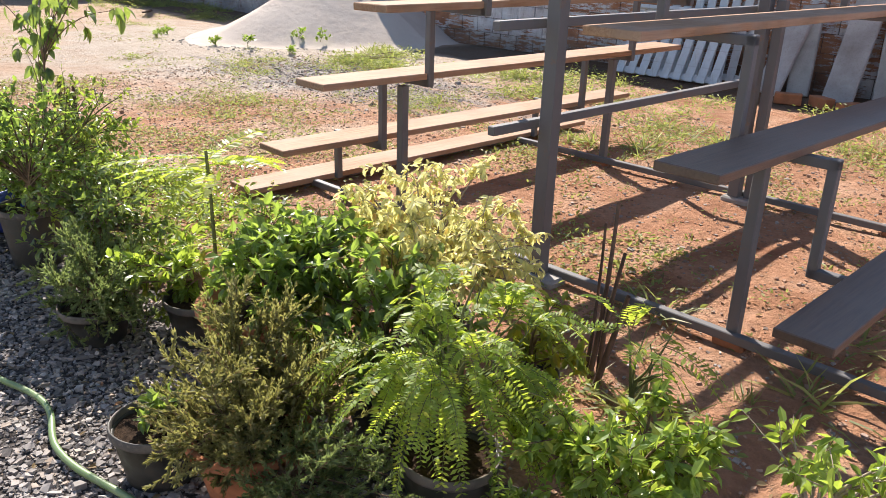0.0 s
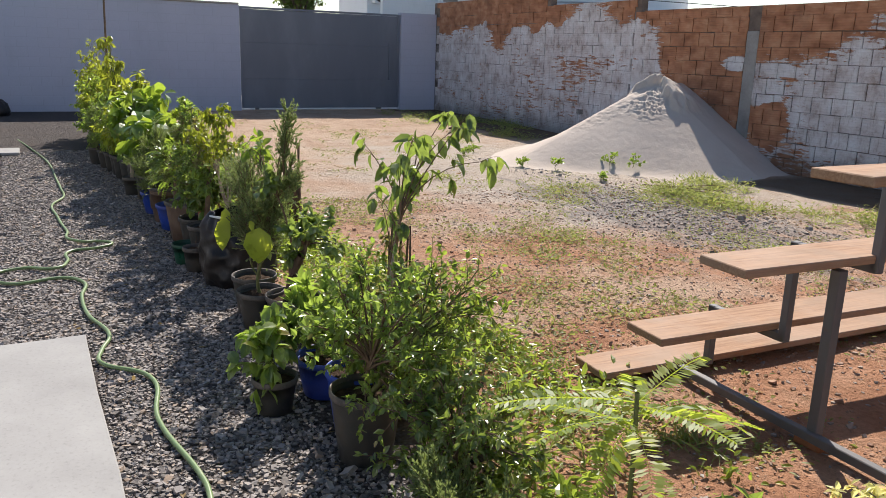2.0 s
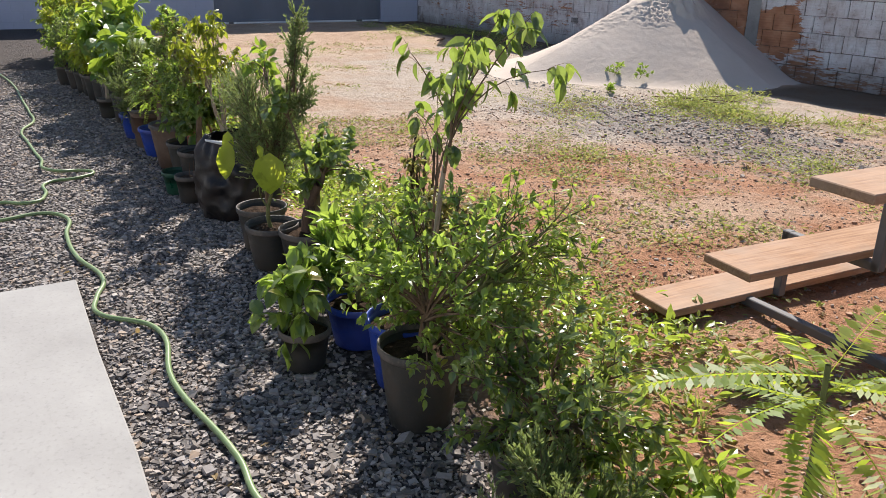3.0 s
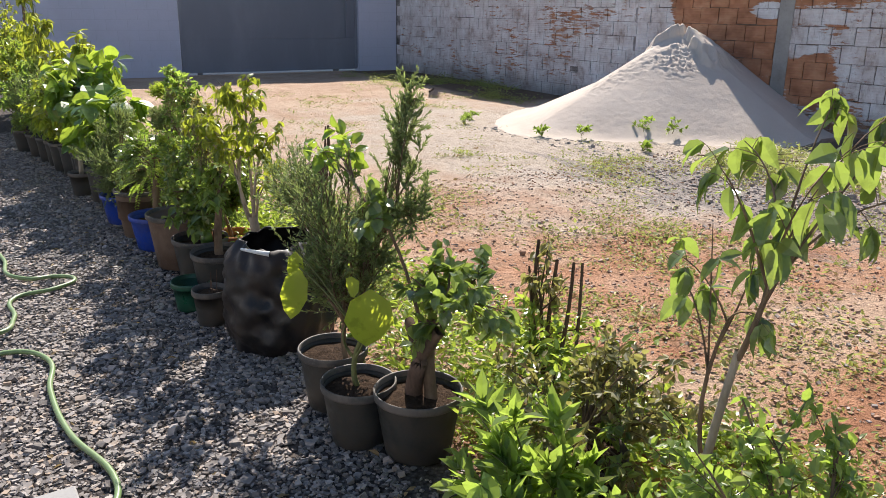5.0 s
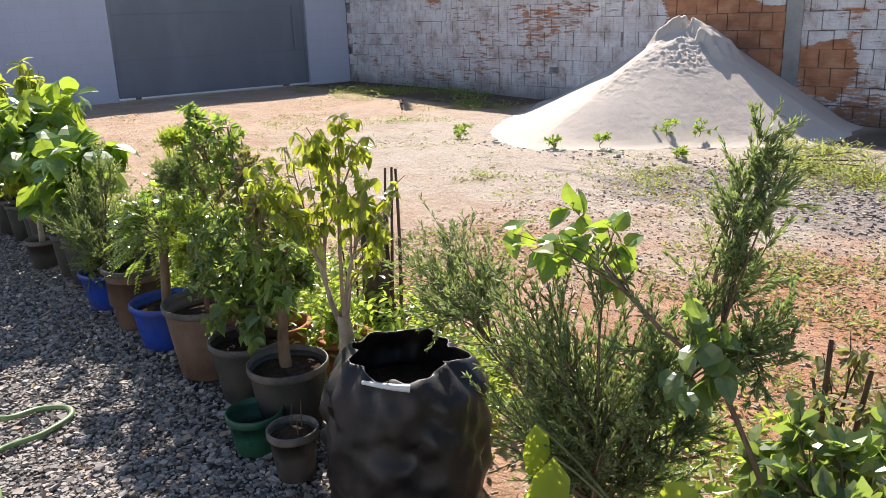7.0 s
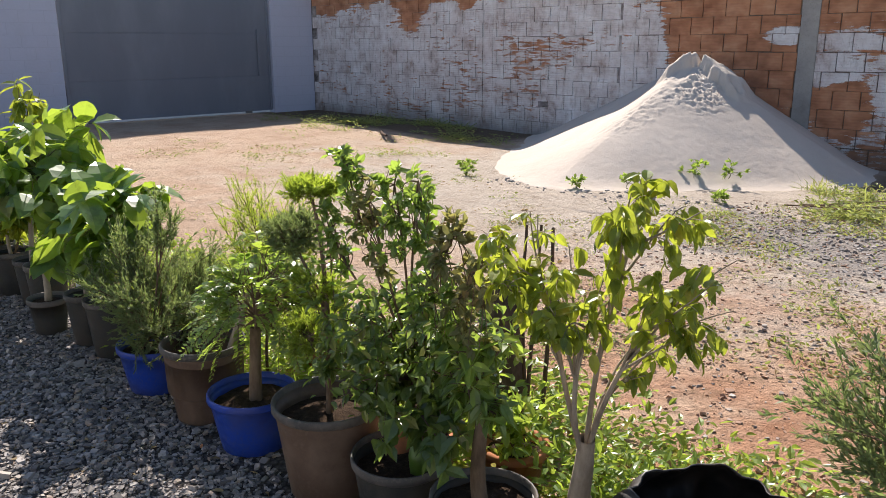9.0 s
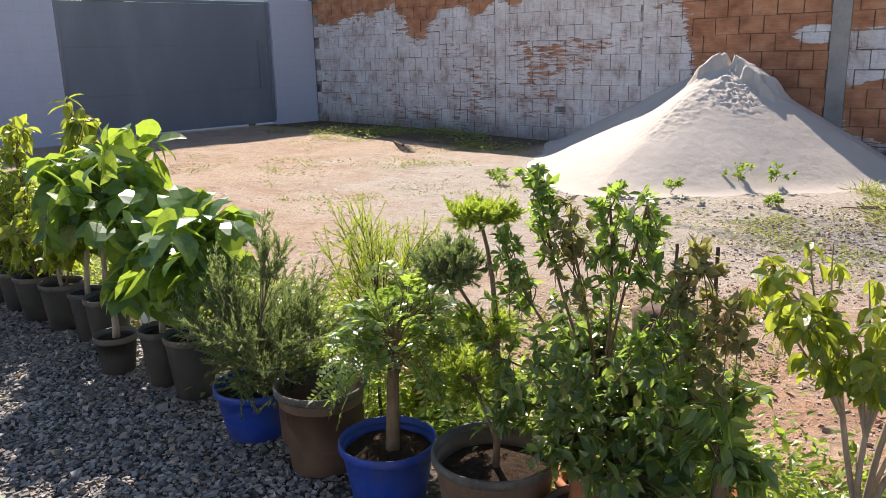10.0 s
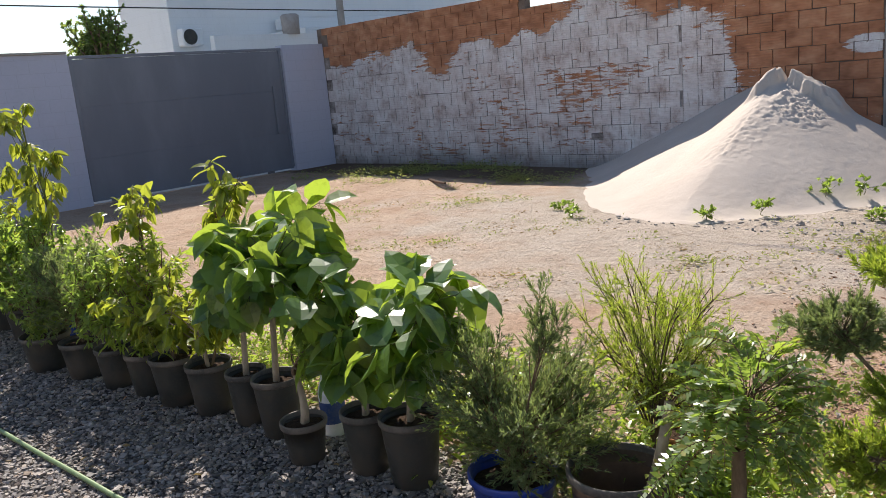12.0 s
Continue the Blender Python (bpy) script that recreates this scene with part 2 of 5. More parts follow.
def wood_material(name="weathered_plank", dark=1.0, rough=0.75):
    m = Mat(name, rough, spec=0.25 if dark == 1.0 else 0.45)
    o = m.obj()
    grain = m.noise(9, 6, 0.6, m.stretch(9, 0.45, 9, o), 0.4)
    c = m.colours(grain, (0.3, (0.21, 0.10, 0.045)), (0.55, (0.36, 0.195, 0.10)), (0.8, (0.48, 0.285, 0.155)))
    c = m.mix(m.ramp(m.noise(2.4, 4, 0.5, m.stretch(2.0, 1.0, 1)), 0.52, 0.64, 0.0, 0.65), c, (0.24, 0.15, 0.09))
    c = m.mix(m.ramp(m.noise(1.6, 6, 0.65), 0.35, 0.65, 0.1, 0.6), c, (0.42, 0.30, 0.22))
    # the darker copy: stain and the shade of higher tiers mixed into the colour
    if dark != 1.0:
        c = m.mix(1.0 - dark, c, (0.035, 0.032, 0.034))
    return m.colour(c).bump(grain, 0.35, 0.004).m


def steel_material():
    m = Mat("primed_steel", 0.6, 0.0, 0.4)
    f = m.noise(11, 6, 0.7)
    c = m.mix(m.ramp(f, 0.56, 0.72, 0.0, 0.6), (0.135, 0.13, 0.13), (0.21, 0.12, 0.075))
    return m.colour(c).bump(m.noise(50, 3), 0.2, 0.002).m


def gate_material():
    m = Mat("gate_sheet", 0.55, 0.0, 0.4)
    f = m.noise(0.9, 6, 0.6, m.stretch(1, 1, 0.35))
    c = m.mix(m.ramp(f, 0.4, 0.75), (0.155, 0.165, 0.195), (0.205, 0.215, 0.245))
    c = m.mix(m.ramp(m.noise(6, 6, 0.7), 0.6, 0.75, 0.0, 0.25), c, (0.16, 0.13, 0.11))
    return m.colour(c).bump(m.noise(3.0, 3), 0.12, 0.02).m


def soil_material():
    m = Mat("potting_soil", 0.98, spec=0.1)
    f = m.noise(50, 6, 0.75)
    return m.colour(m.colours(f, (0.3, (0.022, 0.014, 0.01)), (0.6, (0.075, 0.047, 0.03)), (0.85, (0.22, 0.16, 0.10)))).bump(f, 1.0, 0.02).m


def hose_material():
    m = Mat("garden_hose", 0.4, spec=0.5)
    f = m.noise(12, 5, 0.6)
    return m.colour(m.mix(m.ramp(f, 0.5, 0.75, 0.0, 0.55), (0.17, 0.25, 0.10), (0.36, 0.38, 0.23))).m


M_GROUND, M_STONE, M_SAND = ground_material(), stone_material(), sand_material()
M_CLOD = stone_material("earth_clod", (0.22, 0.11, 0.065), (0.42, 0.25, 0.16), (0.30, 0.27, 0.25))
M_BRICK = brick_material("clay_brick_with_render")
M_MORTAR = mortar_material()
M_COLUMN = concrete("stained_column", (0.27, 0.235, 0.21), (0.50, 0.455, 0.43), 0.5)
M_SLAB = concrete("pale_concrete", (0.31, 0.30, 0.29), (0.39, 0.38, 0.365), 0.15)
M_CONC = concrete("grey_concrete", (0.25, 0.23, 0.21), (0.42, 0.39, 0.36), 0.4)
M_LILAC = painted_wall("lilac_grey_paint", (0.46, 0.47, 0.56), (0.34, 0.345, 0.40))
M_WHITE = painted_wall("white_paint", (0.78, 0.78, 0.78), (0.6, 0.6, 0.6))
M_PALLET = painted_wall("worn_white_wood", (0.60, 0.60, 0.60), (0.30, 0.25, 0.21), 4)
M_ROAD = concrete("street_concrete", (0.45, 0.43, 0.40), (0.6, 0.58, 0.55), 0.2)
M_SHADEDWOOD = wood_material("stained_shaded_plank", 0.3, 0.45)
M_WOOD, M_STEEL, M_GATE, M_SOIL, M_HOSE = wood_material(), steel_material(), gate_material(), soil_material(), hose_material()
M_POTGREY = plastic("grey_black_plastic", (0.034, 0.035, 0.032), (0.09, 0.07, 0.053))
M_RIM = plastic("worn_pale_rim", (0.06, 0.055, 0.05), (0.22, 0.18, 0.145), 0.6)
M_POTBROWN = plastic("dusty_brown_plastic", (0.11, 0.068, 0.046), (0.21, 0.145, 0.10))
M_POTBLUE = plastic("blue_plastic", (0.012, 0.05, 0.33), (0.09, 0.08, 0.08), 0.4, 0.35)
M_TERRA = plastic("terracotta_clay", (0.40, 0.15, 0.065), (0.22, 0.11, 0.06), 0.85)
M_BAG = plastic("black_grow_bag", (0.009, 0.0085, 0.009), (0.06, 0.038, 0.027), 0.42, 0.5)
M_GREEN = plastic("dark_green_plastic", (0.01, 0.075, 0.04), (0.07, 0.06, 0.04), 0.35, 0.3)
M_BOTTLE = plastic("cloudy_white_plastic", (0.68, 0.70, 0.70), (0.5, 0.48, 0.43), 0.35, 0.3)
M_LABEL = plastic("blue_label", (0.03, 0.07, 0.22), (0.2, 0.2, 0.22), 0.5, 0.3)
M_BARK = bark("brown_bark", (0.10, 0.065, 0.04), (0.24, 0.165, 0.105))
M_PALEBARK = bark("pale_bark", (0.22, 0.17, 0.12), (0.44, 0.36, 0.27))
M_DEAD = bark("dead_wood", (0.07, 0.045, 0.035), (0.20, 0.13, 0.09))
M_GREENSTEM = bark("green_stem", (0.10, 0.11, 0.04), (0.20, 0.20, 0.08))

L_BROAD = leaf_material("leaf_broad", (0.055, 0.10, 0.032), (0.10, 0.16, 0.05), (0.20, 0.245, 0.075), (0.42, 0.57, 0.08), 0.30, 0.46, 0.6)
L_DARK = leaf_material("leaf_dark_glossy", (0.05, 0.09, 0.036), (0.09, 0.14, 0.056), (0.19, 0.22, 0.085), (0.38, 0.50, 0.08), 0.27, 0.40, 0.7)
L_BRIGHT = leaf_material("leaf_bright", (0.085, 0.15, 0.03), (0.14, 0.225, 0.045), (0.27, 0.32, 0.07), (0.46, 0.58, 0.07), 0.34, 0.46)
L_YELLOW = leaf_material("leaf_yellow_green", (0.06, 0.115, 0.024), (0.12, 0.175, 0.032), (0.25, 0.27, 0.045), (0.50, 0.55, 0.05), 0.36, 0.48)
L_CREAM = leaf_material("leaf_cream", (0.46, 0.44, 0.13), (0.66, 0.62, 0.26), (0.76, 0.72, 0.40), (0.85, 0.80, 0.32), 0.5, 0.45)
L_OLIVE = leaf_material("leaf_olive", (0.09, 0.095, 0.045), (0.15, 0.15, 0.065), (0.25, 0.22, 0.095), (0.42, 0.40, 0.11), 0.55, 0.4)
L_NEEDLE = leaf_material("leaf_needle", (0.075, 0.115, 0.055), (0.12, 0.165, 0.075), (0.20, 0.23, 0.10), (0.34, 0.42, 0.12), 0.55, 0.4)
L_FERN = leaf_material("leaf_fern", (0.09, 0.16, 0.03), (0.15, 0.24, 0.04), (0.25, 0.31, 0.06), (0.56, 0.66, 0.07), 0.5, 0.52)
L_BIG = leaf_material("leaf_large", (0.045, 0.11, 0.035), (0.08, 0.165, 0.05), (0.15, 0.24, 0.065), (0.46, 0.60, 0.06), 0.36, 0.42)
L_LIME = leaf_material("leaf_lime", (0.20, 0.26, 0.03), (0.25, 0.31, 0.035), (0.31, 0.34, 0.05), (0.50, 0.56, 0.04), 0.4, 0.5)
L_WEED = leaf_material("leaf_weed", (0.09, 0.13, 0.04), (0.16, 0.20, 0.06), (0.30, 0.29, 0.10), (0.45, 0.50, 0.12), 0.55, 0.42)
L_DRY = leaf_material("leaf_dry", (0.161, 0.103, 0.052), (0.276, 0.190, 0.092), (0.414, 0.310, 0.161), (0.402, 0.287, 0.115), 0.8, 0.33)


# ---- mesh helpers ----
def np_mesh(name, verts, faces, smooth=False):
    """A mesh from arrays: verts (n, 3), faces (m, k) with one k."""
    me = bpy.data.meshes.new(name)
    verts, faces = np.asarray(verts, dtype=np.float32), np.asarray(faces, dtype=np.int32)
    k = faces.shape[1]
    me.vertices.add(len(verts))
    me.vertices.foreach_set("co", verts.ravel())
    me.loops.add(faces.size)
    me.loops.foreach_set("vertex_index", faces.ravel())
    me.polygons.add(len(faces))
    me.polygons.foreach_set("loop_start", np.arange(0, faces.size, k, dtype=np.int32))
    me.polygons.foreach_set("loop_total", np.full(len(faces), k, dtype=np.int32))
    me.polygons.foreach_set("use_smooth", np.full(len(faces), smooth))
    me.update(calc_edges=True)
    me.validate()
    return me


def put(name, me, material, parent=None, label="", at=None):
    """Link a mesh as one object, under a parent where there is one."""
    me.materials.clear()
    me.materials.append(material)
    ob = new(name, me)
    if parent is not None:
        ob.parent = parent
    if at is not None:
        ob.matrix_basis = at
    return tagged(ob, label)


def thing(name, label, category, at, group="", kind=""):
    ob = new(name)
    ob.matrix_basis = at
    ob.empty_display_size = 0.1
    return tagged(ob, label, category, group, kind)


def box(sx, sy, sz, bevel=0.004, centre=(0, 0, 0)):
    bm = bmesh.new()
    bmesh.ops.create_cube(bm, size=1.0, matrix=Matrix.Translation(centre) @ Matrix.Diagonal((sx, sy, sz, 1)))
    if bevel:
        bmesh.ops.bevel(bm, geom=bm.edges[:], offset=bevel, segments=1, affect="EDGES")
    return from_bm(bm)


def from_bm(bm, name="part"):
    me = bpy.data.meshes.new(name)
    bm.normal_update()
    bm.to_mesh(me)
    bm.free()
    return me


def lathe(profile, seg=28, wobble=0.0, seed=0, squash=1.0):
    """A turned shape from (radius, height) pairs, as quads."""
    r = np.random.RandomState(seed)
    a = np.linspace(0, 2 * np.pi, seg, endpoint=False)
    ph = r.uniform(0, 6.28, 3)
    w = 1 + wobble * (np.sin(2 * a + ph[0]) + 0.6 * np.sin(3 * a + ph[1]) + 0.5 * np.sin(5 * a + ph[2]))
    V = np.concatenate([np.stack([rr * w * np.cos(a), rr * w * squash * np.sin(a), np.full(seg, zz)], 1) for rr, zz in profile])
    F = []
    for i in range(len(profile) - 1):
        for j in range(seg):
            k = (j + 1) % seg
            F.append((i * seg + j, i * seg + k, (i + 1) * seg + k, (i + 1) * seg + j))
    return V, np.array(F)


def tube(pts, r0, r1, sides=6):
    """A tapering tube along points, as quads."""
    pts = np.asarray(pts, float)
    n = len(pts)
    d = np.gradient(pts, axis=0)
    d /= np.linalg.norm(d, axis=1)[:, None] + 1e-9
    ref = np.where(np.abs(d[:, 2:3]) > 0.9, np.array([[1.0, 0, 0]]), np.array([[0, 0, 1.0]]))
    u = np.cross(d, ref)
    u /= np.linalg.norm(u, axis=1)[:, None] + 1e-9
    v = np.cross(d, u)
    a = np.linspace(0, 2 * np.pi, sides, endpoint=False)
    rad = np.linspace(r0, r1, n)[:, None, None]
    V = pts[:, None, :] + rad * (np.cos(a)[None, :, None] * u[:, None, :] + np.sin(a)[None, :, None] * v[:, None, :])
    F = [(i * sides + j, i * sides + (j + 1) % sides, (i + 1) * sides + (j + 1) % sides, (i + 1) * sides + j) for i in range(n - 1) for j in range(sides)]
    return V.reshape(-1, 3), np.array(F)


def joined(pieces):
    V, F, o = [], [], 0
    for v, f in pieces:
        V.append(v)
        F.append(np.asarray(f) + o)
        o += len(v)
    return np.concatenate(V), np.concatenate(F)


def unit(v):
    return v / (np.linalg.norm(v, axis=-1, keepdims=True) + 1e-9)


# leaf outlines: along, across, lift
T_SMALL = (np.array([(0, 0, 0), (0.22, -0.40, 0.05), (0.58, -0.44, 0.04), (1, 0, -0.16), (0.58, 0.44, 0.04), (0.22, 0.40, 0.05), (0.45, 0, -0.05)]), np.array([(0, 1, 6), (1, 2, 6), (2, 3, 6), (3, 4, 6), (4, 5, 6), (5, 0, 6)]))
T_NEEDLE = (np.array([(0, 0, 0), (0.5, -0.5, 0), (1, 0, 0), (0.5, 0.5, 0)]), np.array([(0, 1, 2), (0, 2, 3)]))
T_BIG = (np.array([(0, 0, 0), (0.18, -0.40, 0.06), (0.5, -0.5, 0.03), (0.8, -0.28, -0.10), (1, 0, -0.28), (0.8, 0.28, -0.10), (0.5, 0.5, 0.03), (0.18, 0.40, 0.06), (0.2, 0, 0.0), (0.5, 0, -0.05), (0.8, 0, -0.15)]),
         np.array([(0, 1, 8), (1, 2, 9), (1, 9, 8), (2, 3, 10), (2, 10, 9), (3, 4, 10), (4, 5, 10), (5, 6, 10), (6, 9, 10), (6, 7, 9), (7, 8, 9), (7, 0, 8)]))
T_BLADE = (np.array([(0, -0.5, 0), (0, 0.5, 0), (0.5, -0.4, 0.0), (0.5, 0.4, 0.0), (1, 0, -0.2)]), np.array([(0, 1, 3), (0, 3, 2), (2, 3, 4)]))


def leaves(at, along, length, aspect, template=T_SMALL, rng=np.random, face=None):
    """One leaf at every point, pointing along; face: the way that its upper side turns."""
    tv, tf = template
    n = len(at)
    f = unit(along)
    up = unit((np.array([0, 0, 1.0]) if face is None else face) + rng.normal(0, 0.45, (n, 3)))
    s = unit(np.cross(f, up))
    w = np.cross(s, f)
    L = (np.broadcast_to(length, (n,)) * rng.uniform(0.7, 1.2, n))[:, None, None]
    V = at[:, None, :] + L * (tv[None, :, 0:1] * f[:, None, :] + aspect * tv[None, :, 1:2] * s[:, None, :] + tv[None, :, 2:3] * w[:, None, :])
    F = tf[None] + (np.arange(n) * len(tv))[:, None, None]
    return V.reshape(-1, 3), F.reshape(-1, 3)


def bend(a, c, b, n=6):
    t = np.linspace(0, 1, n)[:, None]
    return (1 - t) ** 2 * a + 2 * t * (1 - t) * c + t * t * b


def branching(rng, base, fork, centre, radii, mains, twigs, twig_len, droop=0.0, r_trunk=0.012, lift=0.5, shell=0.5, wig=0.03):
    """A stem that forks into branches filling an ellipsoid, with twigs. Returns wood pieces and an array of twig lines."""
    base, fork, centre, radii = (np.asarray(v, float) for v in (base, fork, centre, radii))
    trunk = bend(base, (base + fork) / 2 + rng.normal(0, wig, 3), fork, 7)
    wood, T = [tube(trunk, r_trunk, r_trunk * 0.7, 7)], []
    for i in range(mains):
        d = unit(rng.normal(0, 1, 3))
        end = centre + radii * d * rng.uniform(shell, 1) ** 0.6
        s = trunk[rng.randint(4, 7)]
        mid = (s + end) / 2 + np.array([0, 0, lift * 0.25 * np.linalg.norm(end - s)]) + rng.normal(0, 0.025, 3)
        line = bend(s, mid, end, 7)
        wood.append(tube(line, r_trunk * 0.5, r_trunk * 0.15, 5))
        for k in range(twigs):
            q = rng.uniform(0.3, 1) * 5.99
            p = line[int(q)] * (1 - q % 1) + line[int(q) + 1] * (q % 1)
            tan = unit(line[int(q) + 1] - line[int(q)])
            way = unit(tan * 0.8 + rng.normal(0, 0.6, 3) + np.array([0, 0, 0.25]))
            l = twig_len * rng.uniform(0.5, 1.2)
            T.append(bend(p, p + way * l * 0.55, p + way * l + np.array([0, 0, -droop * l]), 4))
            wood.append(tube(T[-1], r_trunk * 0.16, r_trunk * 0.06, 3))
    return wood, np.array(T)


def on_twigs(rng, T, per, lo=0.15):
    """Points and tangents spread along twig lines."""
    n = len(T) * per
    i = np.repeat(np.arange(len(T)), per)
    q = rng.uniform(lo, 1, n) * (T.shape[1] - 1 - 1e-3)
    a, fr = q.astype(int), (q % 1)[:, None]
    p = T[i, a] * (1 - fr) + T[i, a + 1] * fr
    return p, unit(T[i, a + 1] - T[i, a])


def pinnate(rng, starts, ways, length, pairs, leaflet, aspect, droop=0.5):
    """Feather leaves: a curved rib with pairs of leaflets. Returns rib lines and leaflet arrays."""
    n = len(starts)
    L = length * rng.uniform(0.7, 1.15, n)[:, None]
    w = unit(ways)
    end = starts + w * L + np.array([0, 0, -1.0]) * droop * L
    mid = starts + w * L * 0.6
    t = np.linspace(0, 1, pairs + 2)
    lines = np.stack([bend(starts[i], mid[i], end[i], pairs + 2) for i in range(n)])
    tan = unit(np.gradient(lines, axis=1))
    side = unit(np.cross(tan, np.array([0, 0, 1.0]) + rng.normal(0, 0.25, (n, 1, 3))))
    nrm = np.cross(side, tan)
    P = np.concatenate([lines[:, 2:].reshape(-1, 3)] * 2)
    D = np.concatenate([(tan * 0.45 + side)[:, 2:].reshape(-1, 3), (tan * 0.45 - side)[:, 2:].reshape(-1, 3)])
    N = np.concatenate([nrm[:, 2:].reshape(-1, 3)] * 2)
    taper = np.tile(np.sin(np.linspace(0.5, 2.8, pairs)) * 0.6 + 0.5, 2 * n)[: len(P)]
    return lines, leaves(P, D, leaflet * taper, aspect, T_NEEDLE, rng, N)


# ---- ground ----
def ground_height(x, y):
    """Flat by the pots, slightly uneven in the earth, a little higher by the gate."""
    up = np.clip((-13.5 - x) / 6.0, 0, 1)
    up = up * up * (3 - 2 * up) * 0.075 * (x > -60)
    rough = np.clip((y - 1.7) / 0.8, 0, 1) * np.clip((x + 21) / 1.0, 0, 1) * np.clip((10.3 - y) / 0.5, 0, 1)
    wave = 0.014 * np.sin(x * 1.3 + 0.7 * y) * np.sin(y * 1.7 - 0.4 * x) + 0.007 * np.sin(4.1 * x + 1.0) * np.sin(3.7 * y + x) + 0.005 * np.sin(9 * x + 2 * y) * np.sin(8 * y - 3 * x)
    return up + rough * wave


def build_ground():
    xs = np.concatenate([[-900, -300, -120, -60, -35, -26], np.arange(-23, 4.01, 0.09), [6, 12, 40, 120, 400, 900]])
    ys = np.concatenate([[-900, -300, -100, -30, -10, -4], np.arange(-2, 12.01, 0.09), [16, 25, 60, 150, 400, 900]])
    X, Y = np.meshgrid(xs, ys)
    V = np.stack([X.ravel(), Y.ravel(), ground_height(X, Y).ravel()], 1)
    nx, ny = len(xs), len(ys)
    i, j = np.meshgrid(np.arange(nx - 1), np.arange(ny - 1))
    a = (j * nx + i).ravel()
    F = np.stack([a, a + 1, a + nx + 1, a + nx], 1)
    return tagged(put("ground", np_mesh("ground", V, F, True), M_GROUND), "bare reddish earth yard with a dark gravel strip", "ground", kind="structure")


build_ground()

# ---- walls and gate ----
WALL_Y, WALL_H, GATE_X = 10.40, 2.92, -21.2


def wall(name, x0, y0, x1, y1, h, material, label):
    ob = put(name, box(x1 - x0, y1 - y0, h + 0.3, 0.0, ((x0 + x1) / 2, (y0 + y1) / 2, h / 2 - 0.15)), material)
    return tagged(ob, label, "wall", kind="structure")


WALL_STEPS = ((-15.86, 2.92), (-12.98, 2.68), (9.0, 2.48))


def wall_top(x):
    return next(h for end, h in WALL_STEPS if x < end)


wall_north = wall("wall_north", GATE_X - 0.15, WALL_Y + 0.012, 4.0, WALL_Y + 0.16, 2.48, M_MORTAR, "unfinished hollow brick wall with flaking white render")
for x1, h in WALL_STEPS[:2]:
    x0 = GATE_X - 0.15 if x1 < -15 else -15.86
    put("raised_course", box(x1 - x0, 0.144, h - 2.48, 0.0, ((x0 + x1) / 2, WALL_Y + 0.086, (h + 2.48) / 2)), M_MORTAR, wall_north)
wall_west = wall("wall_west", GATE_X - 0.16, -4.5, GATE_X, 5.03, 2.60, M_LILAC, "smooth lilac-grey painted boundary wall")
wall("wall_west_pier", GATE_X - 0.20, 9.33, GATE_X + 0.02, WALL_Y - 0.02, 2.62, M_LILAC, "lilac-grey painted gate pier beside the brick wall")
wall("wall_south", GATE_X, -4.7, 4.0, -4.5, 2.6, M_WHITE, "plain pale wall behind the gravel path")
wall("wall_east", 4.0, -4.7, 4.2, WALL_Y + 0.16, 2.6, M_LILAC, "plain wall closing the yard")
cap = put("wall_west_coping", box(0.24, 9.6, 0.04, 0.006, (GATE_X - 0.08, 0.22, 2.622)), M_CONC)
tagged(cap, "thin concrete coping on the painted wall", "trim", kind="structure")


def build_gate():
    g = thing("sliding_gate", "tall dark grey sheet-metal sliding gate, closed", "gate", pose(GATE_X - 0.06, 7.18, 0))
    z0, z1 = 0.165, 2.52
    levels = [z0, 0.86, 1.73, z1]
    for a, b in zip(levels, levels[1:]):
        put("panel", box(0.03, 4.24, b - a - 0.012, 0.004, (0, 0, (a + b) / 2)), M_GATE, g)
    for z in (0.86, 1.73):
        put("seam_rail", box(0.036, 4.24, 0.014, 0.003, (-0.004, 0, z)), M_GATE, g)
    put("top_rail", box(0.06, 4.34, 0.05, 0.005, (0, 0, z1 + 0.025)), M_GATE, g)
    put("bottom_rail", box(0.05, 4.24, 0.05, 0.005, (0, 0, z0 - 0.005)), M_GATE, g)
    for y in (-2.10, 2.10):
        put("stile", box(0.05, 0.06, z1 - z0, 0.004, (0.012, y, (z0 + z1) / 2)), M_GATE, g)
    put("pull_bar", box(0.04, 0.035, 0.95, 0.006, (0.05, 1.83, 1.35)), M_GATE, g)
    put("roller", box(0.06, 0.14, 0.05, 0.006, (0, 1.55, 0.12)), M_STEEL, g)
    put("roller", box(0.06, 0.10, 0.05, 0.006, (0, -1.75, 0.12)), M_STEEL, g)
    return g


build_gate()
street = put("street_pavement", box(14, 60, 0.05, 0.0, (GATE_X - 7.25, 5, 0.055)), M_ROAD)
tagged(street, "sunlit pale street paving outside the gate", "pavement", kind="structure")

COLUMNS = (-18.72, -15.86, -12.98, -10.33)
for x in COLUMNS:
    h = wall_top(x) - 0.02 if x < -12 else 2.10
    put("concrete_column", box(0.23, 0.02, h, 0.004, (x, WALL_Y + 0.003, h / 2)), M_CONC if x > -12 else M_BRICK, wall_north, "stained concrete column")

# ---- yard stand of planks ----
STAND_X = -2.27


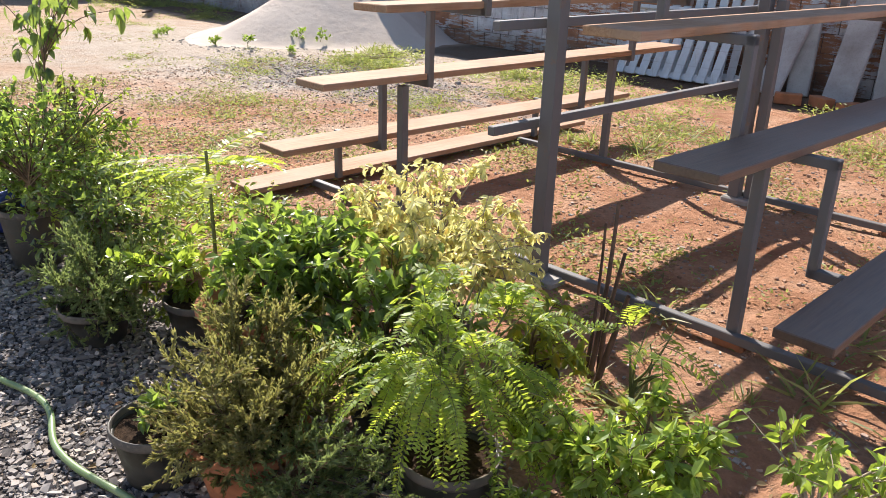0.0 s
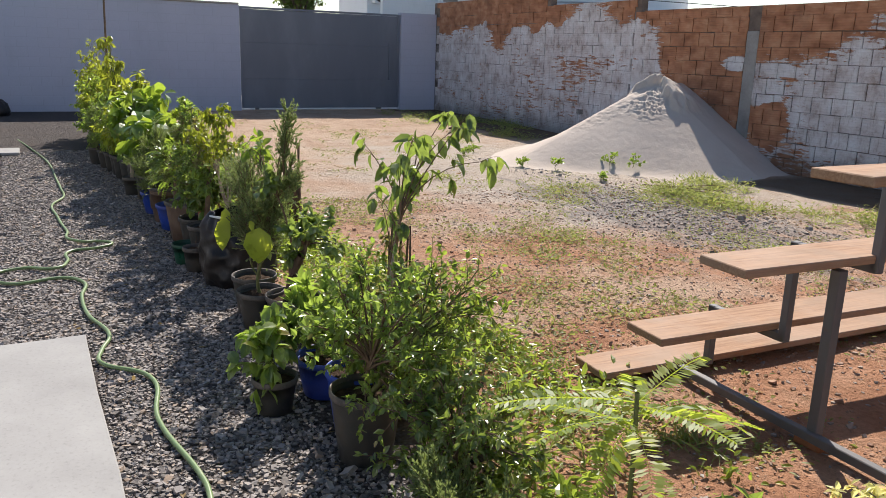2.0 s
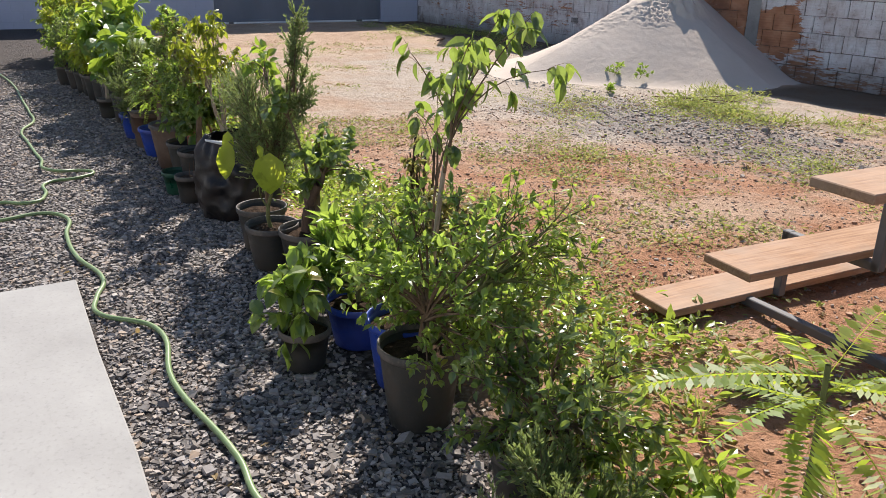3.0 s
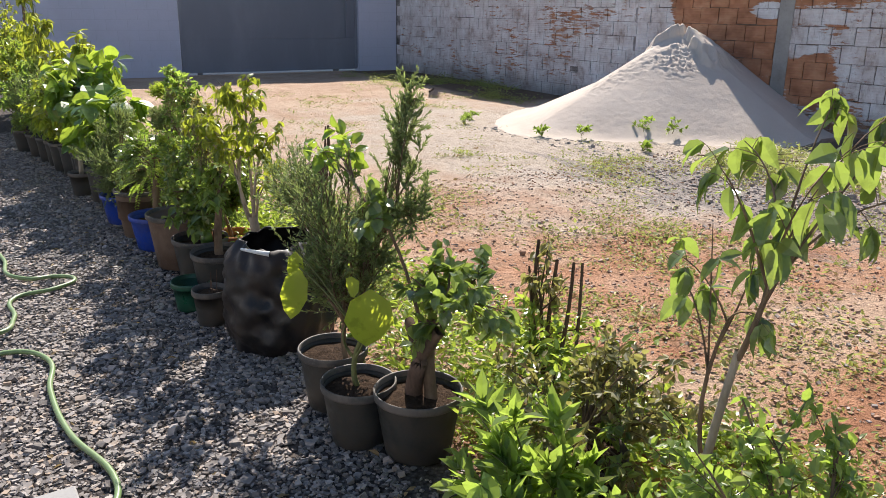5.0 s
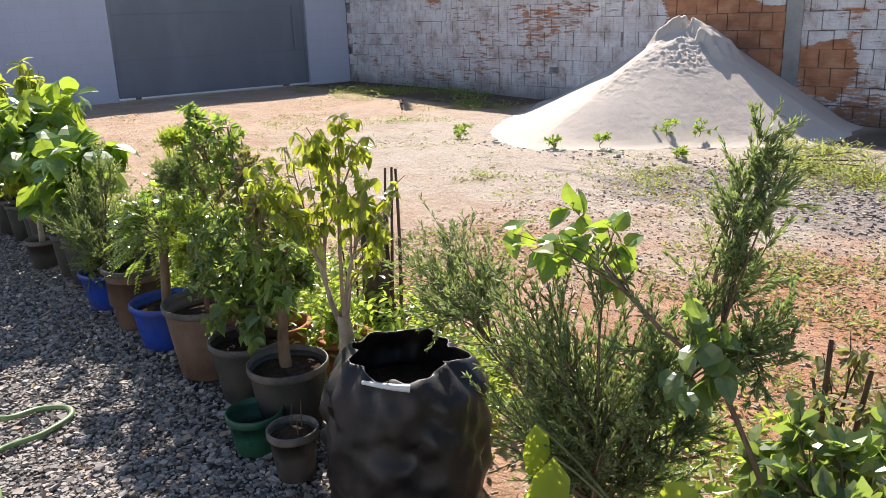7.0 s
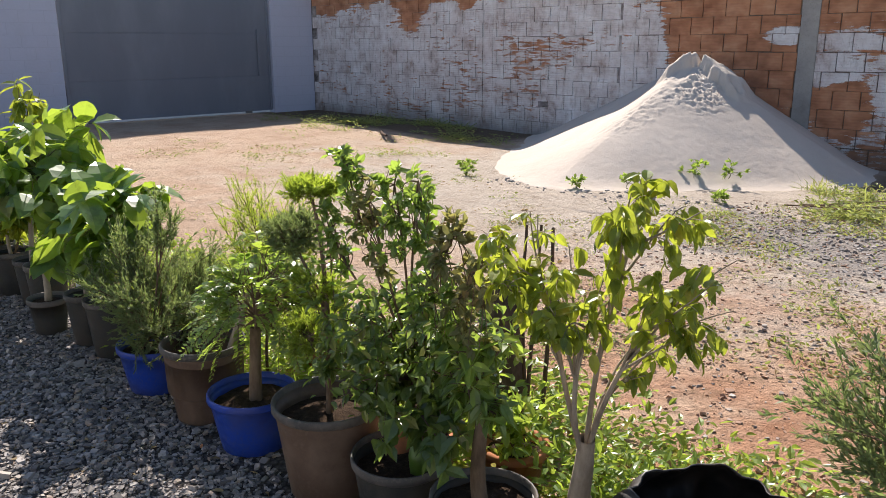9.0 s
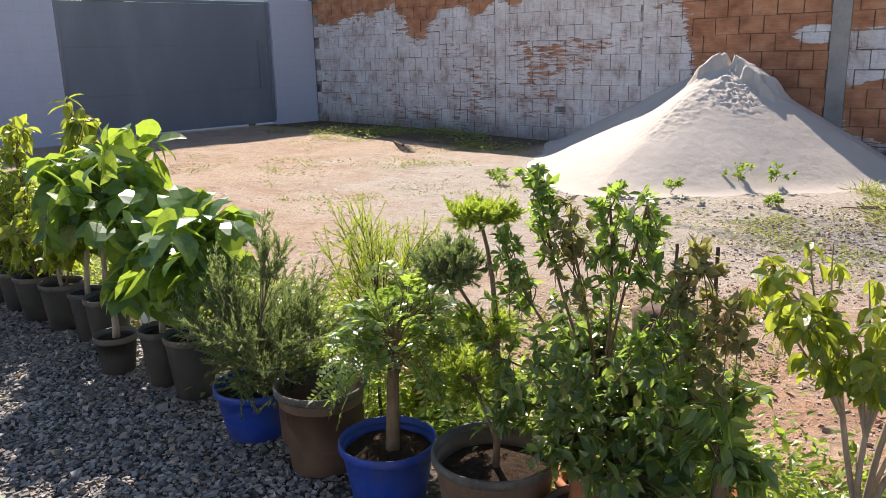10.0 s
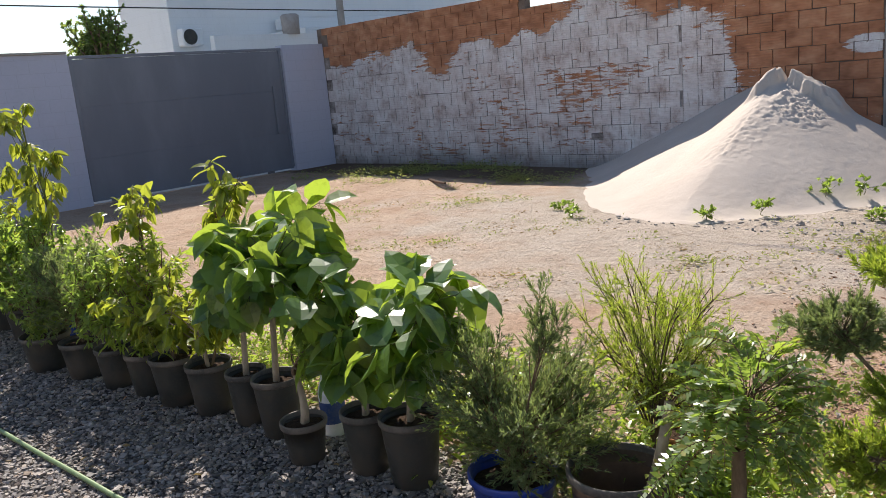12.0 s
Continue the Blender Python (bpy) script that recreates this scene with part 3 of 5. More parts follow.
def build_stand():
    s = thing("tiered_plant_stand", "empty tiered plant stand of planks on a grey steel frame", "plant stand", pose(STAND_X + 0.064, 4.36, 0, 0, 0, -2.4))
    half = [(1.99, 0.085), (1.55, 0.415), (1.09, 0.865), (0.68, 1.29)]
    w, th = 0.25, 0.036
    y0, y1 = -1.78, 1.74
    r = np.random.RandomState(4)
    for side in (-1, 1):
        for k, (c, z) in enumerate(half):
            dy = r.uniform(-0.05, 0.05)
            # two right-hand planks take the darker wood, shade from the tiers above painted in
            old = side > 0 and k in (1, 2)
            put("plank", box(0.20 if k == 1 and side > 0 else w, y1 - y0, th, 0.004), M_SHADEDWOOD if old else M_WOOD, s, "dark-stained plank with shade painted in" if old else "", pose(side * c, (y0 + y1) / 2 + dy, z - th / 2, r.uniform(-0.3, 0.3), r.uniform(-1, 1), r.uniform(-0.4, 0.4)))
    put("plank", box(w, y1 - y0, th, 0.004), M_WOOD, s, "", pose(-0.26, (y0 + y1) / 2, 1.77))
    put("plank", box(w, y1 - y0, th, 0.004), M_WOOD, s, "", pose(0.26, (y0 + y1) / 2 + 0.04, 1.77))
    t = 0.042
    for y in (-1.30, 0.78):
        put("centre_post", box(0.075, 0.07, 1.74, 0.005, (0.10, y, 0.87)), M_STEEL, s)
        if y > 0:
            put("centre_post", box(0.06, 0.06, 1.30, 0.005, (0.19, y + 0.03, 0.65)), M_STEEL, s)
        put("foot_rail", box(3.95, t, t, 0.004, (0.0, y + 0.06, 0.045)), M_STEEL, s)
        for side in (-1, 1):
            for k in range(4):
                c, z = half[k]
                nxt = half[k + 1][0] if k < 3 else 0.26
                reach = 0.235 if side > 0 else 0.315
                inner = nxt + reach
                if k:
                    put("shelf_bearer", box(c + reach + 0.035 - inner, t, t, 0.004, (side * (c + reach + inner - 0.033) / 2, y + 0.24, z - th - t / 2 - 0.002)), M_STEEL, s)
                top = (half[k + 1][1] if k < 3 else 1.752) - th
                lo = z - th - t if k else 0.05
                put("riser", box(t, t, top - lo, 0.004, (side * (inner - 0.02), y + 0.24, (top + lo) / 2)), M_STEEL, s)
            put("leg", box(0.05, 0.05, 0.80, 0.004, (side * 1.06 + 0.03, y + 0.09, 0.40)), M_STEEL, s)
            put("foot_block", box(0.14, 0.10, 0.05, 0.012, (side * 1.06 + 0.03, y + 0.09, 0.012)), M_TERRA, s, "broken brick footing")
        put("foot_block", box(0.20, 0.13, 0.05, 0.012, (0.13, y, 0.012)), M_CONC, s, "broken tile footing")
    for z in (0.78, 1.235):
        put("long_rail", box(t, 2.6, t, 0.004, (0.02, -0.32, z)), M_STEEL, s)
    for x in (-1.93, 1.93):
        put("foot_rail", box(t, 2.3, t, 0.004, (x, -0.24, 0.045)), M_STEEL, s)
    return s


build_stand()


# ---- sand heap ----
def rough_noise(x, y, size, seed, octaves=4):
    """Smooth random relief from about -1 to 1."""
    total, gain = np.zeros_like(x), 1.0
    for o in range(octaves):
        g = np.random.RandomState(seed + o).uniform(-1, 1, (64, 64))
        a, b = x / size + 17.3 * o, y / size + 5.1 * o
        i, j = np.floor(a).astype(int), np.floor(b).astype(int)
        s, t = a - i, b - j
        s, t = s * s * (3 - 2 * s), t * t * (3 - 2 * t)
        i, j = i % 63, j % 63
        total += gain * ((g[i, j] * (1 - s) + g[i + 1, j] * s) * (1 - t) + (g[i, j + 1] * (1 - s) + g[i + 1, j + 1] * s) * t)
        gain, size = gain * 0.55, size * 0.5
    return total


def build_sand():
    px, py = -11.42, 9.50
    n_u, n_v = 330, 230
    u, v = np.meshgrid(np.linspace(-3.5, 2.9, n_u), np.linspace(-3.1, WALL_Y - py + 0.01, n_v), indexing="ij")

    def near(x0, y0, x1, y1, uu, vv):
        dx, dy = x1 - x0, y1 - y0
        s = np.clip(((uu - x0) * dx + (vv - y0) * dy) / (dx * dx + dy * dy), 0, 1)
        return np.hypot(uu - x0 - s * dx, vv - y0 - s * dy), s

    def step(x, a, b):
        s = np.clip((x - a) / (b - a), 0, 1)
        return s * s * (3 - 2 * s)

    # a cone in front, leaning back against the wall as a ridge
    uc = u + 0.36 * np.clip(v / 0.9, 0, 1)
    back = 0.9 * step(-u, 0.0, 0.9)
    ax, vf = np.where(uc < 0, 2.82, 2.30), np.minimum(v - back, 0)
    rr = (np.abs(uc / ax) ** 1.45 + np.abs(vf / (2.70 + back)) ** 1.45) ** (1 / 1.45)
    rr = np.sqrt(rr * rr + 0.0016) + 0.008 * rough_noise(u, v, 1.1, 40, 3)
    Z = 0.045 * np.log1p(np.exp(1.30 * (1 - rr * 0.985) / 0.045)) - 0.004
    Z = Z - 0.10 * step(rr, 1.06, 1.22)
    n1, n2, n3 = rough_noise(u, v, 0.16, 41), rough_noise(u, v, 0.07, 47, 3), rough_noise(u, v, 0.045, 53, 3)
    # the broken ridge that runs down from the peak
    d, s = near(0.0, 0.06, -0.19, -0.44, u + 0.03 * n1, v + 0.03 * n2)
    Z += (0.17 - 0.04 * s) * step(-d, -0.10, -0.03) * (0.9 + 0.12 * n2) * step(-s, -1.0, -0.8)
    # a second crest with a steep broken face below it
    inside = step(u + 0.03 * n1, 0.13, 0.19) * step(-u + 0.08 * n1, -0.86, -0.55)
    edge = -0.10 - 0.22 * (u - 0.2) + 0.05 * n1 + 0.02 * n2
    block = inside * step(v - edge, -0.015, 0.03) * step(-v, -0.70, -0.1)
    Z += 0.19 * block * (0.9 + 0.08 * n2)
    talus = inside * step(edge - v, 0.0, 0.05) * step(v, -0.98, -0.55)
    level = Z / 0.062 + 0.9 * n1 + 0.35 * n2
    shelf = np.floor(level) + step(level - np.floor(level), 0.62, 1.0)
    Z += talus * ((shelf - level + 0.4) * 0.055 + 0.012 * n3)
    Z -= 0.05 * np.exp(-(((u - 0.06) / 0.07) ** 2 + ((v + 0.22) / 0.22) ** 2))
    # runnels and small slips below the face
    Z += 0.010 * n3 * step(near(0.2, -0.5, 0.0, -1.5, u, v)[0] * -1, -0.38, -0.05)
    Z += 0.0015 * n2 + 0.004 * rough_noise(u, v, 0.7, 60, 2) * step(rr, 0.1, 0.4)
    V = np.stack([u.ravel(), v.ravel(), Z.ravel()], 1)
    i, j = np.meshgrid(np.arange(n_u - 1), np.arange(n_v - 1), indexing="ij")
    a = i * n_v + j
    F = np.stack([a, a + n_v, a + n_v + 1, a + 1], -1).reshape(-1, 4)
    ob = put("sand_mound", np_mesh("sand_mound", V, F, True), M_SAND, None, "", pose(px, py, 0))
    return tagged(ob, "tall pile of pale building sand against the brick wall", "sand pile")


build_sand()


# ---- slab, hose, small yard things ----
def build_slab():
    pts = [(3.0, 0.425), (-2.0, 0.43), (-3.2, 0.425), (-4.2, 0.44), (-5.0, 0.425), (-5.86, 0.43), (-5.85, 0.1), (-5.87, -0.4), (-5.85, -0.95), (3.0, -0.95)]
    bm = bmesh.new()
    f = bm.faces.new([bm.verts.new((x, y, 0.0)) for x, y in pts])
    bmesh.ops.recalc_face_normals(bm, faces=[f])
    e = bmesh.ops.extrude_face_region(bm, geom=[f])
    bmesh.ops.translate(bm, verts=[v for v in e["geom"] if isinstance(v, bmesh.types.BMVert)], vec=(0, 0, 0.035))
    bmesh.ops.recalc_face_normals(bm, faces=bm.faces[:])
    bmesh.ops.bevel(bm, geom=[e for e in bm.edges if all(v.co.z > 0.03 for v in e.verts)], offset=0.006, segments=1, affect="EDGES")
    tagged(put("concrete_path", from_bm(bm), M_SLAB), "smooth pale grey concrete path edge beside gravel", "path", kind="structure")
    tagged(put("stepping_slab", box(0.6, 1.0, 0.04, 0.008, (-14.4, -0.38, 0.03)), M_SLAB), "pale concrete slab lying on the gravel", "slab")


build_slab()


def build_hose():
    path = [(-1.2, 0.95), (-1.95, 0.82), (-2.32, 0.77), (-2.63, 0.85), (-3.05, 0.79), (-3.40, 0.90), (-3.76, 0.72), (-4.03, 0.72), (-4.63, 0.64), (-5.15, 0.67), (-5.43, 0.47), (-5.60, 0.49), (-5.82, 0.55), (-6.25, 0.47), (-6.65, 0.46), (-7.0, 0.49),
            (-7.15, 0.38), (-7.12, 0.05), (-7.40, -0.06), (-7.52, 0.13), (-7.38, 0.32), (-7.60, 0.42), (-7.93, 0.46), (-7.98, 0.66), (-8.10, 0.78), (-8.20, 0.70), (-8.19, 0.54), (-8.72, 0.47), (-9.4, 0.42), (-9.98, 0.40), (-10.4, 0.52), (-10.95, 0.52), (-11.7, 0.50), (-13.1, 0.46), (-14.7, 0.28), (-16.0, 0.1)]
    cu = bpy.data.curves.new("garden_hose", "CURVE")
    cu.dimensions, cu.bevel_depth, cu.bevel_resolution, cu.resolution_u = "3D", 0.0115, 3, 8
    sp = cu.splines.new("BEZIER")
    sp.bezier_points.add(len(path) - 1)
    for i, (p, (x, y)) in enumerate(zip(sp.bezier_points, path)):
        p.co = (x, y, 0.022 + (0.016 if i in (20, 26) else 0))
        p.handle_left_type = p.handle_right_type = "AUTO"
    cu.materials.append(M_HOSE)
    tagged(new("garden_hose", cu), "long dirty green garden hose snaking over gravel", "hose")


build_hose()


def build_pallet(x, y, lean, w, h, n, label):
    p = thing("slatted_panel", label, "pallet", pose(x, y, 0.03, lean, 0, 0), "white slatted panels")
    for i in range(n):
        put("slat", box(w / n * 0.66, 0.022, h, 0.004, (-w / 2 + w * (i + 0.5) / n, 0, h / 2)), M_PALLET, p)
    for z in (0.06, h - 0.06):
        put("crossbar", box(w, 0.05, 0.08, 0.005, (0, 0.037, z)), M_PALLET, p)
    put("crossbar", box(w, 0.05, 0.05, 0.005, (0, -0.037, h - 0.02)), M_PALLET, p)


build_pallet(-5.05, 9.62, -28, 1.5, 0.95, 9, "worn white slatted wooden panel leaning on the wall")
build_pallet(-4.75, 10.02, -14, 1.3, 1.35, 8, "second white slatted panel standing behind the first")

for i, (x, y, w, h, lean, tilt) in enumerate([(-3.75, 9.75, 0.30, 0.95, -24, 6), (-3.42, 9.85, 0.26, 1.1, -20, -7), (-2.95, 9.8, 0.34, 1.25, -20, 3), (-2.45, 9.9, 0.30, 1.2, -16, -4), (-2.0, 9.9, 0.30, 1.3, -16, 2)]):
    b = put("concrete_slab", box(w, 0.06, h, 0.01, (0, 0, h / 2)), M_CONC if i % 2 else M_COLUMN, None, "", pose(x, y, 0.0, lean, tilt, 3 * i - 5))
    tagged(b, "rough concrete slab leaning against the brick wall", "slab", "leaning slabs")
for i, (x, y, a) in enumerate([(-3.3, 9.25, 20), (-2.95, 9.3, -35), (-2.6, 9.15, 60)]):
    b = put("loose_brick", box(0.29, 0.13, 0.12, 0.008, (0, 0, 0.06)), M_TERRA, None, "", pose(x, y, 0.0, 0, 0, a))
    tagged(b, "loose dusty clay brick lying on the earth", "brick", "loose bricks")
v = put("wall_vent", box(0.22, 0.02, 0.09, 0.004, (-14.58, WALL_Y - 0.004, 0.53)), M_MORTAR, wall_north)
b = put("plastic_bundle", np_mesh("bundle", *lathe([(0.0, 0), (0.36, 0.0), (0.42, 0.10), (0.33, 0.26), (0.16, 0.34), (0.0, 0.35)], 20, 0.10, 5, 0.6), True), M_BAG, None, "", pose(-20.4, -0.25, 0.06))
tagged(b, "dark plastic-covered bundle by the painted wall", "bundle")


# ---- beyond the walls ----
def build_beyond():
    h = thing("white_building", "large white rendered building beyond the gate", "building", pose(-34, 19.2, 0))
    put("wall", box(3, 16.0, 12, 0.02, (2.5, 0.73, 6)), M_WHITE, h)
    put("parapet", box(0.3, 9.0, 0.35, 0.02, (4.3, 1.0, 4.0)), M_WHITE, h, "", pose(0, 0, 0.0, 1.2))
    put("lower_wing", box(2.6, 13.0, 3.6, 0.02, (5.3, 2.2, 1.8)), M_WHITE, h)
    ac = put("air_conditioner", box(0.35, 0.7, 0.52, 0.04, (4.17, -6.75, 3.6)), M_WHITE, h)
    put("grille", np_mesh("grille", *lathe([(0.0, 0.02), (0.2, 0.02), (0.23, 0.0)], 20)), M_POTGREY, ac, "", pose(4.355, -6.85, 3.6, 0, 90, 0))
    tank = put("water_tank", np_mesh("tank", *lathe([(0.0, 0), (0.24, 0.0), (0.26, 0.5), (0.2, 0.55), (0.0, 0.55)], 18), True), M_COLUMN, None, "", pose(-26.2, 13.45, 3.28))
    w2 = put("neighbour_wall", box(0.2, 26, 3.3, 0.01, (-26.2, 23.9, 1.65)), M_WHITE)
    tagged(w2, "white boundary wall across the street", "wall", kind="structure")
    tagged(tank, "small grey cylinder on the far white wall", "tank")
    low = put("low_house", box(4, 10, 2.9, 0.02, (-30, 2.0, 1.45)), M_WHITE)
    tagged(low, "low white roof edge beyond the painted wall", "house")
    pole = put("utility_pole", np_mesh("pole", *tube([(0, 0, 0), (0, 0, 4), (0, 0, 9)], 0.11, 0.08, 12), True), M_CONC, None, "", pose(-24.2, 13.6, 0.05))
    tagged(pole, "grey concrete utility pole beyond the wall", "pole")
    for k, (z0, z1) in enumerate(((4.75, 4.95), (4.35, 4.45), (3.95, 3.7))):
        n = 14
        t = np.linspace(0, 1, n)
        line = np.stack([np.full(n, -24.2), -6 + 34 * t, z0 + (z1 - z0) * t - 0.5 * t * (1 - t)], 1)
        wire = put("overhead_wire", np_mesh("wire", *tube(line, 0.014, 0.014, 5)), M_POTGREY)
        tagged(wire, "thin dark overhead cable above the street", "cable", "overhead cables")
    rng = np.random.RandomState(9)
    tr = thing("street_tree", "rounded dark green tree beyond the gate", "tree", pose(-27, 8.35, 0.12))
    wood, T = branching(rng, (0, 0, 0), (0, 0, 2.4), (0, 0, 3.35), (0.8, 0.8, 0.66), 30, 14, 0.3, 0.1, 0.08)
    put("trunk", np_mesh("trunk", *joined(wood)), M_BARK, tr)
    p, d = on_twigs(rng, T, 16)
    put("crown", np_mesh("crown", *leaves(p, d + rng.normal(0, 0.7, p.shape), 0.10, 0.6, T_SMALL, rng)), L_DARK, tr)


build_beyond()


# ---- pots ----
POTS = {  # material, wall thickness, rim width
    "grey": (M_POTGREY, 0.005, 0.005), "brown": (M_POTBROWN, 0.007, 0.008), "blue": (M_POTBLUE, 0.006, 0.006),
    "terra": (M_TERRA, 0.012, 0.016), "green": (M_GREEN, 0.005, 0.007),
}


def add_pot(parent, kind, r, h, fill=0.86, taper=0.76, seed=0):
    mat, th, rim = POTS[kind]
    rb = r * taper
    prof = [(0.0, 0.004), (rb * 0.9, 0.0), (rb, 0.008), (rb + (r - rb) * 0.45, h * 0.45), (rb + (r - rb) * 0.86, h * 0.86), (r - 0.002, h - 0.03), (r - th, h - 0.022), (r - th - 0.004, h * fill), (rb - th, h * 0.3), (0.0, h * 0.28)]
    pot = put("pot", np_mesh("pot", *lathe(prof, 32, 0.006, seed), True), mat, parent)
    lip = [(r - th, h - 0.03), (r + 0.002, h - 0.032), (r + rim, h - 0.026), (r + rim, h - 0.004), (r + rim * 0.5, h), (r - th * 0.5, h - 0.002), (r - th, h - 0.03)]
    put("rim", np_mesh("rim", *lathe(lip, 32, 0.006, seed), True), M_RIM if kind in ("grey", "brown") else mat, pot, "worn pale rim" if kind in ("grey", "brown") else "")
    if fill > 0.3:
        rs = rb + (r - rb) * fill - th
        V, F = lathe([(0.0, h * fill + 0.012), (rs * 0.35, h * fill + 0.012), (rs * 0.7, h * fill + 0.004), (rs, h * fill - 0.004)], 24, 0.0, seed)
        V[:, 2] += 0.006 * np.sin(V[:, 0] * 130 + seed) * np.sin(V[:, 1] * 110)
        put("soil", np_mesh("soil", V, F, True), M_SOIL, parent, "dry crumbly potting soil")
    return pot


LABELS = {"grey": "grey-black plastic pot", "brown": "dusty brown plastic pot", "blue": "blue plastic pot", "terra": "terracotta pot", "green": "dark green pot"}


def potted(x, y, pot, r, h, words, seed, fill=0.86, category="potted plant", taper=0.76):
    p = thing("potted_plant", words + " in a " + LABELS[pot], category, pose(x, y, 0, 0, 0, 0), "row of potted plants")
    add_pot(p, pot, r, h, fill, taper, seed)
    return p


def wood_part(p, wood, mat, name="stem"):
    return put(name, np_mesh(name, *joined(wood), True), mat, p)


def shrub(p, seed, base, fork, centre, radii, mains, twigs, twig_len, per, size, aspect, leaf, bark_mat=M_BARK, droop=0.1, template=T_SMALL, hang=0.0, r_trunk=0.012, spread=0.8, lift=0.5, shell=0.5):
    """Stem, branches, twigs and single leaves."""
    rng = np.random.RandomState(seed)
    wood, T = branching(rng, base, fork, centre, radii, mains, twigs, twig_len, droop, r_trunk, lift, shell)
    wood_part(p, wood, bark_mat)
    q, d = on_twigs(rng, T, per)
    way = d * 0.5 + rng.normal(0, spread, q.shape) + np.array([0, 0, -hang])
    put("foliage", np_mesh("foliage", *leaves(q, way, size, aspect, template, rng)), leaf, p)


def conifer(p, seed, base, fork, centre, radii, mains, twigs, twig_len, per, size, leaf, r_trunk=0.012, aspect=0.16, lift=0.8, bark_mat=M_BARK, shell=0.4):
    """Fine needles pressed along many upright twigs."""
    rng = np.random.RandomState(seed)
    wood, T = branching(rng, base, fork, centre, radii, mains, twigs, twig_len, -0.15, r_trunk * 0.7, lift, shell)
    wood_part(p, wood, bark_mat)
    q, d = on_twigs(rng, T, int(per * 1.6), 0.02)
    put("foliage", np_mesh("foliage", *leaves(q, d + rng.normal(0, 0.36, q.shape), size * 1.12, aspect, T_NEEDLE, rng, rng.normal(0, 1, q.shape))), leaf, p)


def feathery(p, seed, base, fork, centre, radii, mains, fronds, length, pairs, leaflet, aspect, leaf, droop=0.5, r_trunk=0.01, bark_mat=M_GREENSTEM, flat=0.0):
    """Stems that carry feather leaves."""
    rng = np.random.RandomState(seed)
    wood, T = branching(rng, base, fork, centre, radii, mains, 1, 0.05, 0.2, r_trunk, 0.3, 0.35)
    idx = rng.randint(0, len(T), fronds)
    s = T[idx, 3] + rng.normal(0, 0.012, (fronds, 3))
    c = np.asarray(centre) - np.array([0, 0, 0.3 * radii[2]])
    way = unit(s - c) + rng.normal(0, 0.5, s.shape)
    way[:, 2] *= 1 - flat
    lines, lf = pinnate(rng, s, way, length, pairs, leaflet, aspect, droop)
    wood += [tube(l[:: max(1, len(l) // 5)], 0.0016, 0.0007, 3) for l in lines]
    wood_part(p, wood, bark_mat)
    put("foliage", np_mesh("foliage", *lf), leaf, p)


def sticks(p, seed, specs, mat=M_DEAD):
    rng = np.random.RandomState(seed)
    for bx, by, tx, ty, h, r in specs:
        a, b = np.array([bx, by, 0.0]), np.array([tx, ty, h])
        put("stick", np_mesh("stick", *tube(bend(a, (a + b) / 2 + rng.normal(0, 0.02, 3), b, 6), r, r * 0.6, 7), True), mat, p)


def big_leaf(p, base, way, length, width, mat, stalk_from):
    """One large drooping leaf with its stalk."""
    rng = np.random.RandomState(3)
    b = np.asarray(base, float)
    V, F = leaves(b[None], np.asarray([way], float), length, width, T_BIG, rng, np.array([[0.2, -0.6, 0.7]]))
    l = put("leaf", np_mesh("leaf", V, F, True), mat, p, "large yellow-green leaf")
    put("stalk", np_mesh("stalk", *tube(bend(np.asarray(stalk_from, float), (b + np.asarray(stalk_from)) / 2 + np.array([0, 0, 0.04]), b, 6), 0.004, 0.003, 5), True), M_GREENSTEM, l)


# ---- first stretch ----
p = potted(-0.42, 1.72, "grey", 0.12, 0.22, "pale twiggy shrub with glossy leaves", 1)
shrub(p, 11, (0, 0, 0.18), (0.02, -0.02, 0.36), (0.06, 0.0, 0.52), (0.19, 0.17, 0.14), 10, 6, 0.08, 5, 0.045, 0.42, L_BRIGHT, M_PALEBARK, hang=0.5)
p = potted(-0.80, 1.58, "grey", 0.13, 0.22, "bright green leafy shrub", 2)
shrub(p, 12, (0, 0, 0.18), (0, 0, 0.34), (0.02, -0.03, 0.40), (0.27, 0.24, 0.17), 24, 8, 0.08, 9, 0.042, 0.5, L_BRIGHT, hang=0.3)
p = potted(-0.95, 1.85, "grey", 0.10, 0.18, "young feather-leaved sapling with a cut stem", 3)
feathery(p, 13, (0, 0, 0.15), (0, 0, 0.42), (0.0, 0, 0.56), (0.20, 0.15, 0.09), 7, 20, 0.19, 12, 0.032, 0.32, L_FERN, 0.45)
p = potted(-1.25, 1.42, "grey", 0.14, 0.25, "dense drooping feather-leaved shrub", 4)
feathery(p, 14, (0, 0, 0.2), (0, 0, 0.42), (0.0, 0.02, 0.58), (0.28, 0.27, 0.20), 30, 230, 0.17, 19, 0.024, 0.36, L_FERN, 0.6, 0.012)
p = potted(-1.04, 1.42, "grey", 0.10, 0.17, "small empty-looking seedling", 5)
shrub(p, 15, (0, 0, 0.14), (0, 0, 0.18), (0, 0, 0.20), (0.07, 0.07, 0.05), 5, 4, 0.05, 5, 0.03, 0.5, L_BROAD, r_trunk=0.004)
p = potted(-2.02, 0.96, "grey", 0.135, 0.20, "small weedy seedling", 6)
shrub(p, 16, (0.02, 0, 0.16), (0.02, 0, 0.20), (0.0, 0, 0.24), (0.08, 0.07, 0.04), 6, 3, 0.04, 4, 0.045, 0.55, L_BROAD, r_trunk=0.004)
p = potted(-1.78, 1.12, "terra", 0.17, 0.20, "spreading brown-green juniper", 7)
